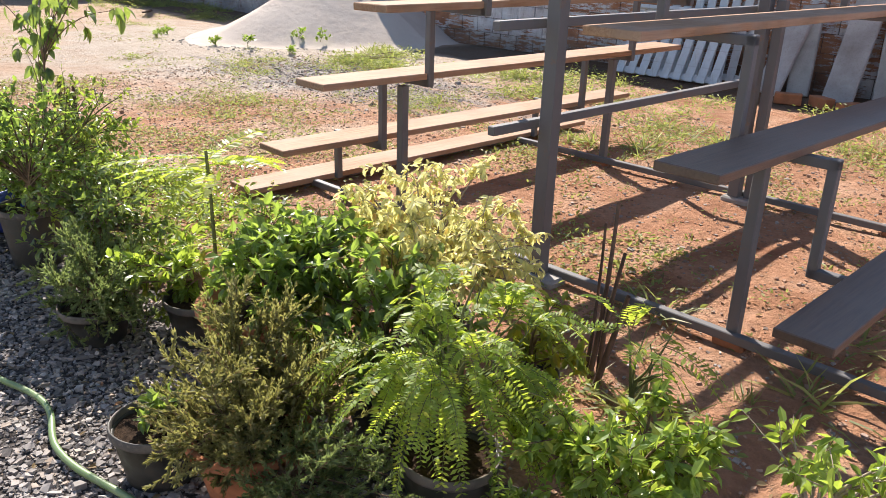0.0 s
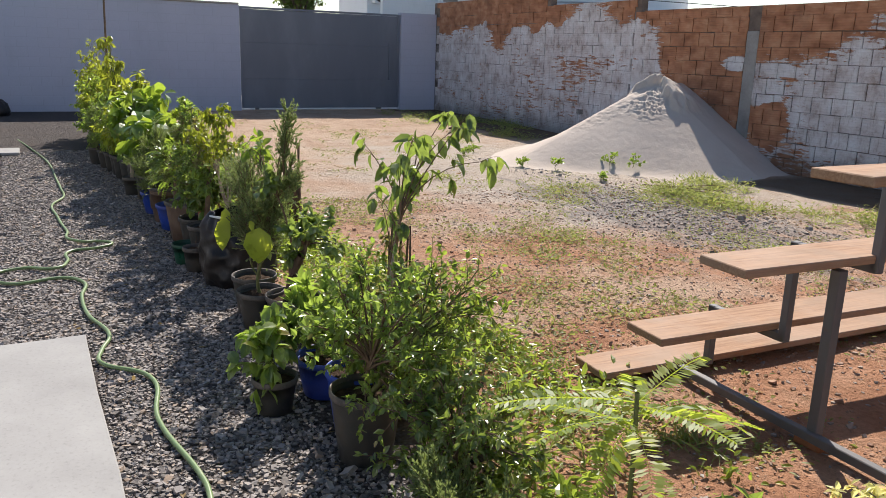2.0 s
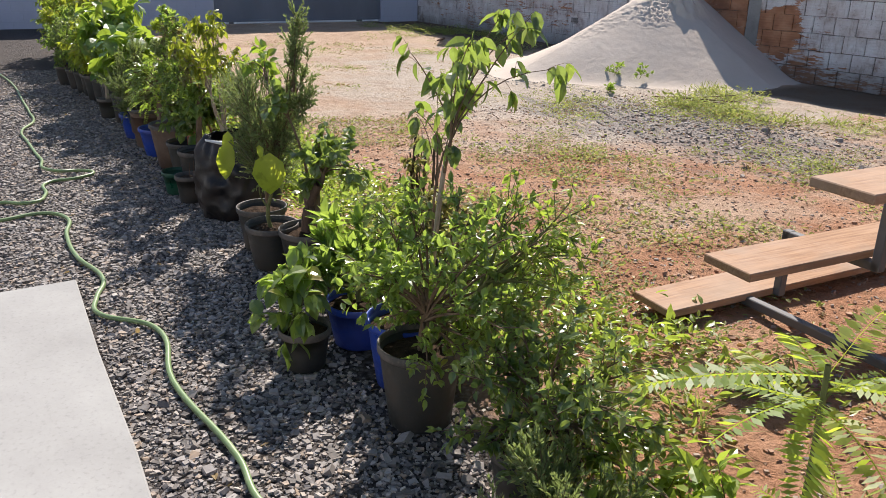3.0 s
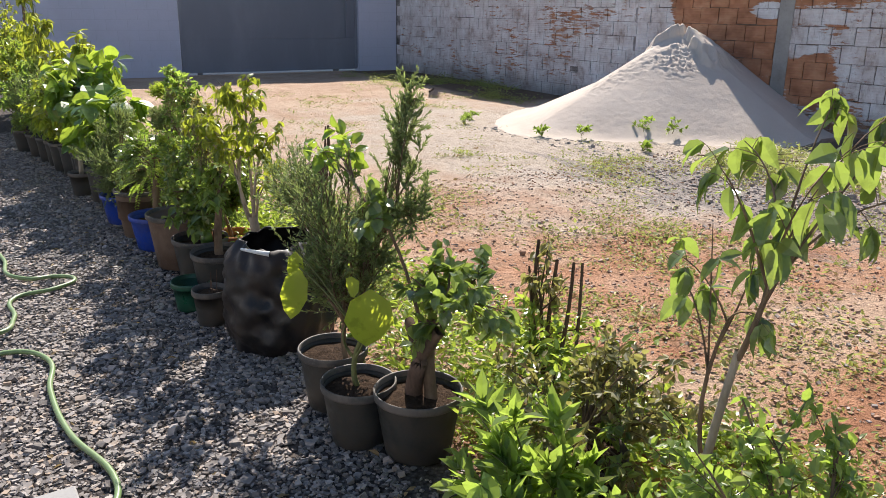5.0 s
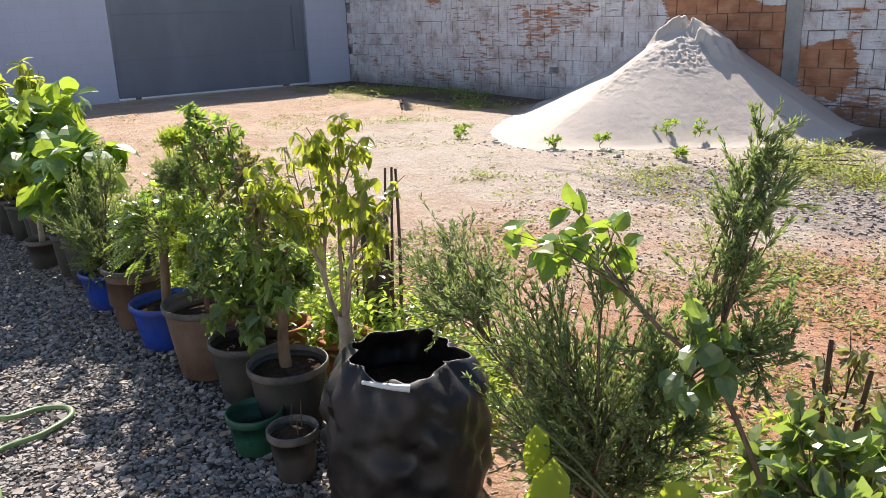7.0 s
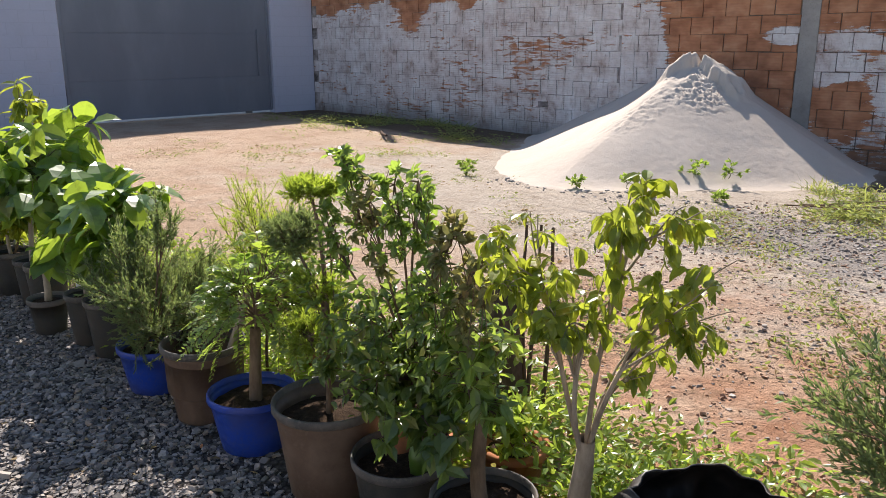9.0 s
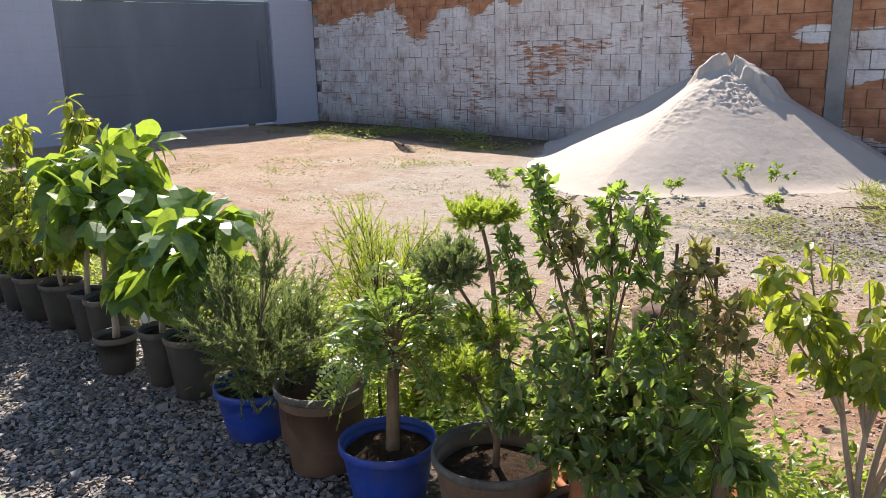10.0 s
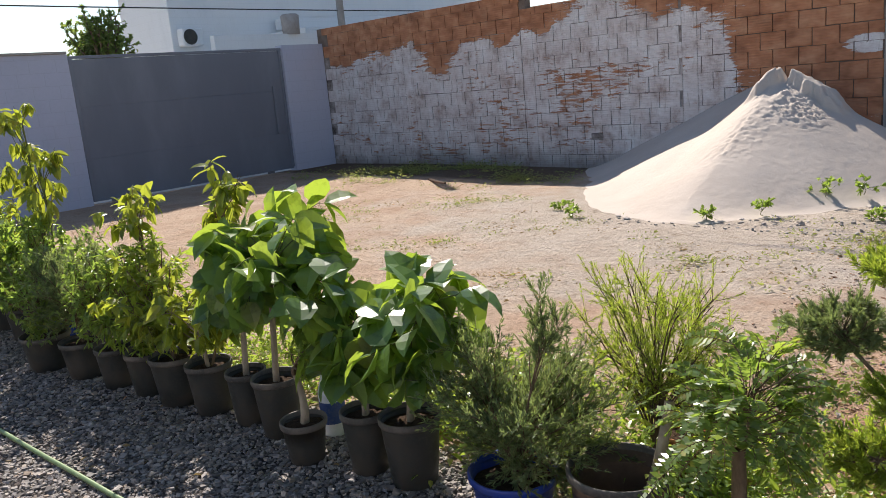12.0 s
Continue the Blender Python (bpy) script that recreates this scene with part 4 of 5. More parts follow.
conifer(p, 17, (0, 0, 0.16), (0, 0, 0.24), (0.0, 0.0, 0.33), (0.44, 0.30, 0.26), 62, 16, 0.09, 34, 0.016, L_OLIVE, 0.010, 0.34, 0.4)
conifer(p, 18, (0.1, -0.05, 0.16), (0.25, -0.05, 0.18), (0.36, -0.02, 0.20), (0.34, 0.22, 0.16), 34, 14, 0.08, 32, 0.015, L_NEEDLE, 0.010, 0.3, 0.4)
p = potted(-2.28, 1.52, "terra", 0.22, 0.33, "broad-leaved green shrub", 8)
shrub(p, 19, (0, 0, 0.28), (0.08, 0.02, 0.40), (0.20, 0.03, 0.50), (0.40, 0.28, 0.20), 30, 10, 0.12, 9, 0.045, 0.55, L_BROAD, hang=0.25)
shrub(p, 20, (0.05, 0, 0.28), (0.08, 0.05, 0.50), (0.16, 0.08, 0.63), (0.22, 0.18, 0.12), 8, 5, 0.10, 6, 0.06, 0.5, L_BROAD, hang=0.3)
p = potted(-1.72, 1.62, "grey", 0.15, 0.24, "drooping broad-leaved shrub", 9)
shrub(p, 21, (0, 0, 0.2), (0, 0, 0.34), (0.02, -0.03, 0.42), (0.36, 0.26, 0.22), 24, 9, 0.12, 8, 0.045, 0.55, L_BROAD, hang=0.5)
p = potted(-1.90, 2.02, "grey", 0.15, 0.24, "cream variegated weeping shrub", 10)
shrub(p, 22, (0, 0, 0.2), (0.0, 0, 0.46), (0.05, 0, 0.63), (0.46, 0.32, 0.22), 46, 12, 0.12, 12, 0.036, 0.50, L_CREAM, M_PALEBARK, 0.3, hang=0.8)
p = potted(-1.42, 2.0, "grey", 0.10, 0.2, "low yellow-green shrub", 11)
shrub(p, 23, (0, 0, 0.16), (0, 0, 0.28), (0, 0, 0.36), (0.20, 0.15, 0.13), 9, 6, 0.09, 6, 0.055, 0.5, L_YELLOW, hang=0.4)
p = thing("dry_sapling", "bare broken dry stems standing in the earth", "dead plant", pose(-1.42, 2.40, 0))
sticks(p, 24, [(0, 0, 0.03, 0.02, 0.72, 0.011), (0.02, 0.03, 0.09, 0.0, 0.55, 0.011), (-0.02, 0, -0.03, 0.05, 0.62, 0.008), (0.05, -0.04, 0.15, -0.05, 0.42, 0.014), (-0.22, -0.1, -0.20, -0.1, 0.42, 0.008), (-0.22, -0.1, -0.27, -0.08, 0.40, 0.005)])
p = thing("feather_sapling", "young flat-topped feather-leaved tree", "sapling", pose(-2.66, 1.56, 0))


def flat_fronds(p, seed, top, n, pairs, length, leaflet):
    """A tier of level feather fronds round the top of a thin stem."""
    rng = np.random.RandomState(seed)
    top = np.asarray(top, float)
    put("stem", np_mesh("stem", *tube(bend(np.array([top[0] * 0.3, top[1] * 0.3, 0.0]), top * 0.55 + np.array([0.01, 0.01, 0]), top, 8), 0.009, 0.006, 7), True), M_GREENSTEM, p)
    for k in range(n):
        a = 6.283 * (k + rng.uniform(-0.3, 0.3)) / n
        way = np.array([[math.cos(a), math.sin(a), rng.uniform(0.05, 0.4)]])
        start = top[None] - np.array([0, 0, rng.uniform(0.0, 0.12)])
        lines, lf = pinnate(rng, start, way, length, pairs, leaflet, 0.30, rng.uniform(0.1, 0.4))
        m = len(lines[0])
        rib = np.concatenate([lines[0], lines[0] - np.array([0, 0, 0.004])])
        i = np.arange(m - 1)
        strip = np.concatenate([np.stack([i, i + 1, i + m], 1), np.stack([i + 1, i + m + 1, i + m], 1)])
        bm = bmesh.new()
        bm.from_mesh(np_mesh("frond", *joined([lf, (rib, strip)])))
        bmesh.ops.remove_doubles(bm, verts=bm.verts[:], dist=0.0004)
        put("frond", from_bm(bm, "frond"), L_FERN, p)


flat_fronds(p, 25, (0.0, 0.0, 0.80), 13, 24, 0.35, 0.044)
flat_fronds(p, 26, (0.10, 0.06, 0.46), 8, 18, 0.26, 0.034)
sticks(p, 27, [(0.20, 0.12, 0.21, 0.12, 0.42, 0.010), (0.12, -0.06, 0.16, -0.1, 0.30, 0.008)])
p = potted(-3.02, 1.22, "grey", 0.14, 0.16, "low brown-green conifer", 12)
conifer(p, 28, (0, 0, 0.12), (0, 0, 0.2), (0, 0, 0.24), (0.40, 0.26, 0.24), 44, 14, 0.09, 30, 0.016, L_NEEDLE, 0.01, 0.3, 0.4)
p = potted(-2.72, 1.52, "grey", 0.14, 0.2, "light green leafy shrub", 13)
shrub(p, 29, (0, 0, 0.16), (0, 0, 0.28), (-0.18, -0.10, 0.27), (0.30, 0.22, 0.16), 17, 9, 0.10, 7, 0.05, 0.5, L_BRIGHT, hang=0.3)
p = potted(-3.42, 1.45, "grey", 0.15, 0.22, "dense small-leaved green shrub", 14)
shrub(p, 30, (0, 0, 0.18), (0, 0, 0.34), (0, 0.0, 0.38), (0.42, 0.28, 0.27), 30, 10, 0.11, 8, 0.036, 0.55, L_DARK, hang=0.2)
p = potted(-3.99, 1.36, "grey", 0.145, 0.31, "bushy rose with small dark leaves", 15)
shrub(p, 31, (0, 0, 0.26), (0.05, 0, 0.46), (0.16, 0.05, 0.62), (0.48, 0.34, 0.34), 40, 10, 0.12, 9, 0.034, 0.58, L_BROAD, hang=0.15)
shrub(p, 32, (0, 0, 0.26), (0.25, 0.1, 0.6), (0.42, 0.22, 0.78), (0.22, 0.18, 0.2), 9, 6, 0.14, 7, 0.03, 0.55, L_BRIGHT, M_GREENSTEM)
p = potted(-4.26, 1.44, "blue", 0.15, 0.28, "small green seedling", 16)
shrub(p, 33, (0, 0, 0.22), (0, 0, 0.34), (0, 0, 0.42), (0.2, 0.18, 0.14), 10, 6, 0.1, 6, 0.045, 0.5, L_BROAD)
p = thing("thin_sapling", "tall thin sapling with drooping pointed leaves", "sapling", pose(-4.42, 1.66, 0))
put("trunk", np_mesh("trunk", *tube(bend(np.array([0.0, -0.04, 0.0]), np.array([0.04, -0.05, 0.45]), np.array([0.10, -0.03, 0.82]), 9), 0.014, 0.009, 8), True), M_PALEBARK, p)
shrub(p, 34, (0.10, -0.03, 0.80), (0.15, -0.01, 1.02), (0.20, 0.10, 1.22), (0.27, 0.31, 0.19), 9, 4, 0.10, 4, 0.078, 0.52, L_DARK, M_BARK, 0.3, T_BIG, 1.1, 0.008, 0.5, 0.9, 0.45)
shrub(p, 35, (0.05, -0.04, 0.50), (0.04, 0.0, 0.86), (0.00, 0.02, 0.97), (0.15, 0.15, 0.11), 5, 2, 0.08, 4, 0.07, 0.52, L_DARK, M_BARK, 0.3, T_BIG, 1.1, 0.006, 0.5, 0.9, 0.45)

# ---- second stretch ----
p = potted(-4.66, 1.42, "blue", 0.14, 0.2, "glossy succulent shrub with rosettes", 17)
shrub(p, 41, (0, 0, 0.16), (0, 0, 0.26), (-0.08, -0.05, 0.40), (0.28, 0.22, 0.16), 16, 3, 0.07, 11, 0.085, 0.4, L_BROAD, M_GREENSTEM, 0.0, hang=-0.5, spread=0.7)
p = potted(-4.55, 1.14, "grey", 0.10, 0.18, "drooping variegated broad-leaved plant", 18)
shrub(p, 42, (0, 0, 0.15), (-0.02, -0.02, 0.26), (-0.03, -0.02, 0.30), (0.18, 0.15, 0.20), 13, 3, 0.08, 4, 0.085, 0.58, L_BROAD, M_GREENSTEM, 0.1, T_BIG, 0.9)
p = potted(-4.32, 1.72, "grey", 0.15, 0.18, "low sprawling small-leaved shrub", 19)
shrub(p, 43, (0, 0, 0.14), (0, 0, 0.22), (-0.05, 0.05, 0.26), (0.40, 0.30, 0.20), 16, 8, 0.10, 7, 0.036, 0.55, L_BROAD, hang=0.2)
p = potted(-4.98, 1.82, "grey", 0.15, 0.18, "low bronze-tinted shrub", 20)
shrub(p, 44, (0, 0, 0.14), (0, 0, 0.22), (0.0, 0.02, 0.30), (0.38, 0.30, 0.24), 22, 9, 0.11, 8, 0.042, 0.55, L_OLIVE, hang=0.2)
shrub(p, 45, (0, 0, 0.14), (0, 0, 0.26), (0.0, -0.1, 0.24), (0.3, 0.3, 0.14), 9, 6, 0.10, 7, 0.036, 0.55, L_BROAD, hang=0.2)
p = potted(-5.50, 1.52, "grey", 0.155, 0.25, "gnarled old shrub with dark leaves", 21)
put("trunk", np_mesh("trunk", *tube(bend(np.array([-0.03, 0, 0.18]), np.array([0.0, -0.03, 0.36]), np.array([0.10, 0.02, 0.50]), 9), 0.034, 0.022, 10), True), M_DEAD, p)
put("second_trunk", np_mesh("trunk", *tube(bend(np.array([0.05, 0.03, 0.18]), np.array([0.02, 0.02, 0.30]), np.array([0.0, 0.05, 0.50]), 8), 0.026, 0.016, 9), True), M_BARK, p)
put("trunk_stub", np_mesh("stub", *tube(bend(np.array([0.02, 0, 0.34]), np.array([-0.03, 0, 0.44]), np.array([-0.10, 0.02, 0.47]), 6), 0.026, 0.018, 8), True), M_DEAD, p)
shrub(p, 46, (0.08, 0.02, 0.46), (0.10, 0.03, 0.58), (0.10, 0.04, 0.60), (0.26, 0.21, 0.19), 15, 5, 0.09, 6, 0.056, 0.74, L_DARK, hang=0.6)
shrub(p, 47, (0.03, 0.0, 0.46), (-0.13, -0.07, 0.86), (-0.16, -0.07, 0.86), (0.11, 0.07, 0.08), 5, 2, 0.06, 3, 0.058, 0.75, L_DARK, M_BARK, 0.1, T_BIG, 0.6, 0.007)
shrub(p, 147, (-0.13, -0.07, 0.85), (-0.40, -0.07, 1.00), (-0.50, -0.07, 1.04), (0.16, 0.07, 0.07), 8, 3, 0.06, 3, 0.055, 0.75, L_BIG, M_BARK, 0.1, T_BIG, 0.6, 0.006)
p = potted(-5.69, 1.38, "grey", 0.135, 0.24, "large-leaved seedling with yellowing leaves", 22)
shrub(p, 48, (0, 0, 0.2), (0.02, 0, 0.40), (0.06, 0, 0.46), (0.08, 0.08, 0.08), 3, 1, 0.05, 2, 0.06, 0.7, L_BROAD, M_GREENSTEM)
big_leaf(p, (0.20, -0.05, 0.66), (0.05, -0.1, -1), 0.19, 0.75, L_LIME, (0.02, 0, 0.40))
big_leaf(p, (0.14, -0.06, 0.67), (-0.6, -0.2, -0.5), 0.09, 0.7, L_LIME, (0.02, 0, 0.40))
big_leaf(p, (-0.13, -0.16, 0.66), (-0.05, -0.2, -1), 0.19, 0.45, L_LIME, (0.0, 0, 0.42))
big_leaf(p, (-0.20, -0.14, 0.70), (0.1, -0.1, -0.9), 0.12, 0.45, L_LIME, (0.0, 0, 0.42))
p = potted(-5.99, 1.42, "grey", 0.135, 0.25, "tall leaning juniper", 23)
conifer(p, 49, (0.08, 0.02, 0.2), (0.12, 0.02, 0.45), (0.06, 0.03, 0.68), (0.28, 0.18, 0.28), 48, 12, 0.14, 30, 0.017, L_NEEDLE, 0.017, 0.25, 0.8)
conifer(p, 50, (0.12, 0.02, 0.4), (0.34, 0.10, 0.90), (0.41, 0.13, 1.04), (0.055, 0.045, 0.31), 22, 10, 0.075, 26, 0.017, L_NEEDLE, 0.008, 0.25, 0.9)
conifer(p, 149, (0.1, 0.02, 0.35), (0.22, 0.05, 0.62), (0.28, 0.07, 0.80), (0.08, 0.07, 0.18), 13, 11, 0.08, 28, 0.017, L_NEEDLE, 0.008, 0.25, 0.9)
conifer(p, 51, (0.1, 0.02, 0.4), (-0.32, 0.03, 0.72), (-0.44, 0.03, 0.82), (0.20, 0.10, 0.15), 22, 9, 0.12, 26, 0.017, L_NEEDLE, 0.007, 0.25, 0.9)
p = thing("dry_shrub", "half-dead shrub with bare upright stems", "dead plant", pose(-5.72, 2.25, 0))
sticks(p, 52, [(-0.05, 0, -0.05, 0.02, 0.62, 0.012), (0.02, 0.02, 0.06, 0.03, 0.56, 0.012), (0.1, 0, 0.17, 0.02, 0.58, 0.011), (0.0, -0.03, -0.08, 0.0, 0.5, 0.008), (0.22, 0, 0.24, 0.0, 0.6, 0.009)])
shrub(p, 53, (0, 0, 0.05), (0.0, 0, 0.4), (0.03, 0.0, 0.55), (0.17, 0.1, 0.12), 8, 4, 0.05, 4, 0.05, 0.5, L_OLIVE, M_DEAD, 0.3, hang=0.9, r_trunk=0.008)
shrub(p, 54, (0, 0, 0.02), (0, 0, 0.15), (0, 0, 0.22), (0.28, 0.22, 0.17), 12, 7, 0.09, 7, 0.045, 0.55, L_BRIGHT)


def build_bag():
    b = thing("grow_bag", "large crumpled black plastic grow bag, torn rim", "grow bag", pose(-6.74, 1.50, 0))
    seg, rows = 88, 40
    a = np.linspace(0, 2 * np.pi, seg, endpoint=False)
    z = np.linspace(0, 1, rows)
    A, Z = np.meshgrid(a, z)
    r = 0.245 + 0.035 * np.sin(np.pi * Z ** 0.8) - 0.06 * np.clip((Z - 0.82) / 0.18, 0, 1) ** 1.5
    r += 0.010 * np.sin(5 * A + 4 * Z) + 0.008 * np.sin(9 * A - 7 * Z + 1) + 0.006 * np.sin(17 * A + 12 * Z) * Z + 0.005 * np.sin(23 * Z + 3 * A)
    r += 0.016 * np.abs(np.sin(3.5 * A + 5 * Z + 0.6 * np.sin(9 * Z))) - 0.014 * np.abs(np.sin(6 * A - 9 * Z + 1.5 * np.sin(3 * A))) * np.sin(np.pi * Z) + 0.012 * rough_noise(A * 0.25, Z * 0.5, 0.12, 90, 3)
    r[:, 0] = 0.5 * (r[:, 1] + r[:, -1])
    h = 0.50 + 0.008 * np.sin(3 * A + 1) + 0.006 * np.sin(7 * A) + 0.004 * np.sin(13 * A)
    V = np.stack([r * np.cos(A), r * np.sin(A) * 0.92, Z * h], -1)
    inner = V[::-1][:12].copy()
    inner[..., :2] *= 0.965
    V = np.concatenate([V, inner]).reshape(-1, 3)
    n = rows + 12
    F = [(i * seg + j, i * seg + (j + 1) % seg, (i + 1) * seg + (j + 1) % seg, (i + 1) * seg + j) for i in range(n - 1) for j in range(seg)]
    put("bag", np_mesh("bag", V, np.array(F), True), M_BAG, b)
    put("soil", np_mesh("soil", *lathe([(0.0, 0.36), (0.12, 0.355), (0.25, 0.345)], 30), True), M_SOIL, b)
    put("folded_rim", np_mesh("fold", *tube(bend(np.array([0.20, -0.12, 0.492]), np.array([0.17, -0.17, 0.50]), np.array([0.08, -0.205, 0.496]), 6), 0.012, 0.006, 6), True), M_BOTTLE, b, "pale folded rim")


build_bag()
p = potted(-7.08, 1.26, "grey", 0.085, 0.19, "withered seedling", 24)
sticks(p, 55, [(0, 0, -0.03, 0.02, 0.26, 0.003), (0.01, 0.0, 0.04, 0.0, 0.24, 0.003), (0.0, 0.02, 0.0, 0.04, 0.28, 0.003)])
t = thing("green_planter", "small dark green plastic planter on the gravel", "planter", pose(-7.34, 1.24, 0, 0, 0, 25))
add_pot(t, "green", 0.10, 0.16, 0.5, 0.8)
p = potted(-7.40, 1.42, "grey", 0.15, 0.28, "thick-stemmed bonsai with yellow-green leaves", 25)
put("trunk", np_mesh("trunk", *tube(bend(np.array([0, 0, 0.2]), np.array([-0.05, 0, 0.32]), np.array([-0.02, 0.02, 0.52]), 8), 0.026, 0.018, 9), True), M_BARK, p)
shrub(p, 56, (-0.02, 0.02, 0.5), (-0.02, 0.02, 0.58), (-0.05, 0.05, 0.66), (0.24, 0.18, 0.14), 12, 5, 0.08, 5, 0.06, 0.45, L_BROAD, hang=0.5)
p = potted(-7.15, 1.60, "grey", 0.10, 0.20, "weeping tree with a swollen trunk", 26)
put("trunk", np_mesh("trunk", *tube(np.array([(0, 0, 0.10), (0.01, -0.02, 0.22), (-0.02, -0.05, 0.32), (0.0, -0.06, 0.42), (0.02, -0.08, 0.52)]), 0.042, 0.022, 10), True), M_PALEBARK, p)
for k, (cx, cy, cz, rx, rz, mains) in enumerate(((-0.08, -0.24, 1.04, 0.12, 0.10, 8), (0.06, -0.18, 0.98, 0.13, 0.13, 8), (0.24, -0.18, 1.20, 0.10, 0.09, 8), (0.30, -0.10, 1.00, 0.12, 0.09, 8), (0.08, -0.06, 0.78, 0.18, 0.10, 3))):
    shrub(p, 57 + k, (0.01, -0.07, 0.44), (cx * 0.6, cy * 0.6 - 0.02, cz - 0.14), (cx, cy, cz), (rx, 0.13, rz), mains, 6, 0.07, 4, 0.047, 0.52, L_YELLOW, M_PALEBARK, 0.4, T_BIG, 1.2, 0.008)
p = thing("cut_stump", "cut tree stump with thin dry shoots", "stump", pose(-8.13, 2.32, 0))
put("stump", np_mesh("stump", *lathe([(0.0, 0.0), (0.10, 0.0), (0.085, 0.15), (0.075, 0.35), (0.08, 0.54), (0.05, 0.56), (0.0, 0.555)], 14, 0.06, 3), True), M_DEAD, p)
sticks(p, 61, [(0.12, 0, 0.16, 0.02, 0.82, 0.010), (0.2, 0.0, 0.25, -0.02, 0.83, 0.011), (0.08, 0.05, 0.06, 0.05, 0.8, 0.010), (-0.2, 0, -0.16, 0, 0.6, 0.007), (-0.1, -0.1, -0.2, -0.1, 0.55, 0.006)])
p = potted(-7.76, 1.42, "grey", 0.155, 0.27, "small cactus and clay shard", 27, 0.8)
put("cactus", np_mesh("cactus", *lathe([(0.0, 0.2), (0.03, 0.21), (0.035, 0.27), (0.025, 0.31), (0.0, 0.32)], 12, 0.08), True, ), L_BROAD, p, "", pose(0.06, 0.02, 0))
put("clay_shard", np_mesh("shard", *tube(bend(np.array([-0.10, 0.06, 0.2]), np.array([-0.05, 0.05, 0.3]), np.array([-0.14, 0.04, 0.40]), 7), 0.05, 0.03, 9), True), M_TERRA, p)
p = potted(-7.64, 1.82, "terra", 0.11, 0.2, "low green seedling", 28)
shrub(p, 62, (0, 0, 0.16), (0, 0, 0.22), (0, 0, 0.28), (0.15, 0.15, 0.09), 8, 5, 0.08, 6, 0.05, 0.5, L_BRIGHT)
p = potted(-7.92, 1.66, "terra", 0.12, 0.22, "tall dense dark-leaved flowering shrub", 29, 0.8)
shrub(p, 63, (0, 0, 0.18), (0.06, -0.10, 0.44), (0.13, -0.18, 0.62), (0.38, 0.28, 0.27), 44, 10, 0.11, 11, 0.042, 0.55, L_DARK, hang=0.3)
shrub(p, 64, (0.05, -0.05, 0.36), (0.15, -0.15, 0.42), (0.34, -0.24, 0.46), (0.22, 0.14, 0.13), 10, 5, 0.1, 5, 0.07, 0.58, L_DARK, hang=0.5)
for k, (dx, dz) in enumerate(((-0.02, 1.22), (0.08, 1.12), (0.20, 1.18), (0.30, 1.20), (0.44, 1.08), (0.36, 0.98), (-0.12, 1.0), (0.52, 1.0))):
    shrub(p, 65 + k, (0.08 + 0.1 * dx, -0.15, 0.6), (dx, -0.28, dz - 0.05), (dx, -0.28, dz - 0.16), (0.06, 0.06, 0.19), 19, 2, 0.035, 6, 0.034, 0.58, L_OLIVE if k % 3 == 1 else L_BROAD, M_BARK, 0.0, r_trunk=0.0045)

# ---- third stretch ----
p = potted(-8.58, 1.37, "blue", 0.165, 0.23, "feather-leaved bonsai with a thick stem", 30, 0.8)
put("trunk", np_mesh("trunk", *tube(bend(np.array([0.02, 0, 0.16]), np.array([0.03, 0, 0.3]), np.array([0.02, 0.02, 0.48]), 8), 0.026, 0.02, 9), True), M_BARK, p)
feathery(p, 73, (0.02, 0.02, 0.44), (0.02, 0.02, 0.52), (0.02, 0.03, 0.60), (0.23, 0.2, 0.16), 28, 170, 0.16, 11, 0.032, 0.45, L_BROAD, 0.4, 0.010, M_BARK)
feathery(p, 74, (0.02, 0.02, 0.44), (0.06, 0.02, 0.66), (0.10, 0.03, 0.76), (0.10, 0.1, 0.08), 6, 22, 0.15, 9, 0.034, 0.45, L_BRIGHT, 0.3, 0.006, M_BARK)
p = potted(-8.12, 1.40, "brown", 0.185, 0.34, "cloud-pruned fine-needled bonsai", 31, 0.8)
for k, (cx, cz, rx, rz, mains) in enumerate(((-0.04, 1.06, 0.11, 0.040, 28), (-0.17, 0.89, 0.15, 0.085, 40), (-0.02, 0.74, 0.10, 0.070, 22), (-0.08, 0.56, 0.16, 0.100, 36))):
    put("limb", np_mesh("limb", *tube(bend(np.array([0.0, 0, 0.2 if k == 0 else cz - 0.22]), np.array([0.04, 0.01, cz - 0.25]), np.array([cx, 0.0, cz - 0.03]), 8), 0.012 if k == 0 else 0.006, 0.005, 7), True), M_BARK, p)
    conifer(p, 75 + k, (cx, 0, cz - 0.05), (cx, 0, cz - 0.02), (cx, 0, cz), (rx, 0.09, rz), mains, 12, 0.035, 24, 0.014, L_FERN if k != 1 else L_NEEDLE, 0.006, 0.16, 0.3)
p = potted(-8.94, 1.36, "brown", 0.165, 0.335, "leaning pale stem", 32, 0.4)
put("trunk", np_mesh("trunk", *tube(bend(np.array([0.05, 0.02, 0.12]), np.array([0.10, 0.08, 0.3]), np.array([0.10, 0.16, 0.52]), 7), 0.022, 0.017, 9), True), M_PALEBARK, p)
p = thing("wispy_shrub", "wispy yellow-green fine-leaved shrub in the earth", "shrub", pose(-8.98, 1.72, 0))
conifer(p, 79, (0.08, -0.08, 0.0), (0.0, 0, 0.42), (0.0, 0, 0.66), (0.30, 0.24, 0.28), 44, 13, 0.12, 30, 0.018, L_FERN, 0.012, 0.13, 0.9, M_DEAD)
p = potted(-9.36, 1.33, "blue", 0.16, 0.22, "spreading grey-green rosemary bush", 33, 0.8)
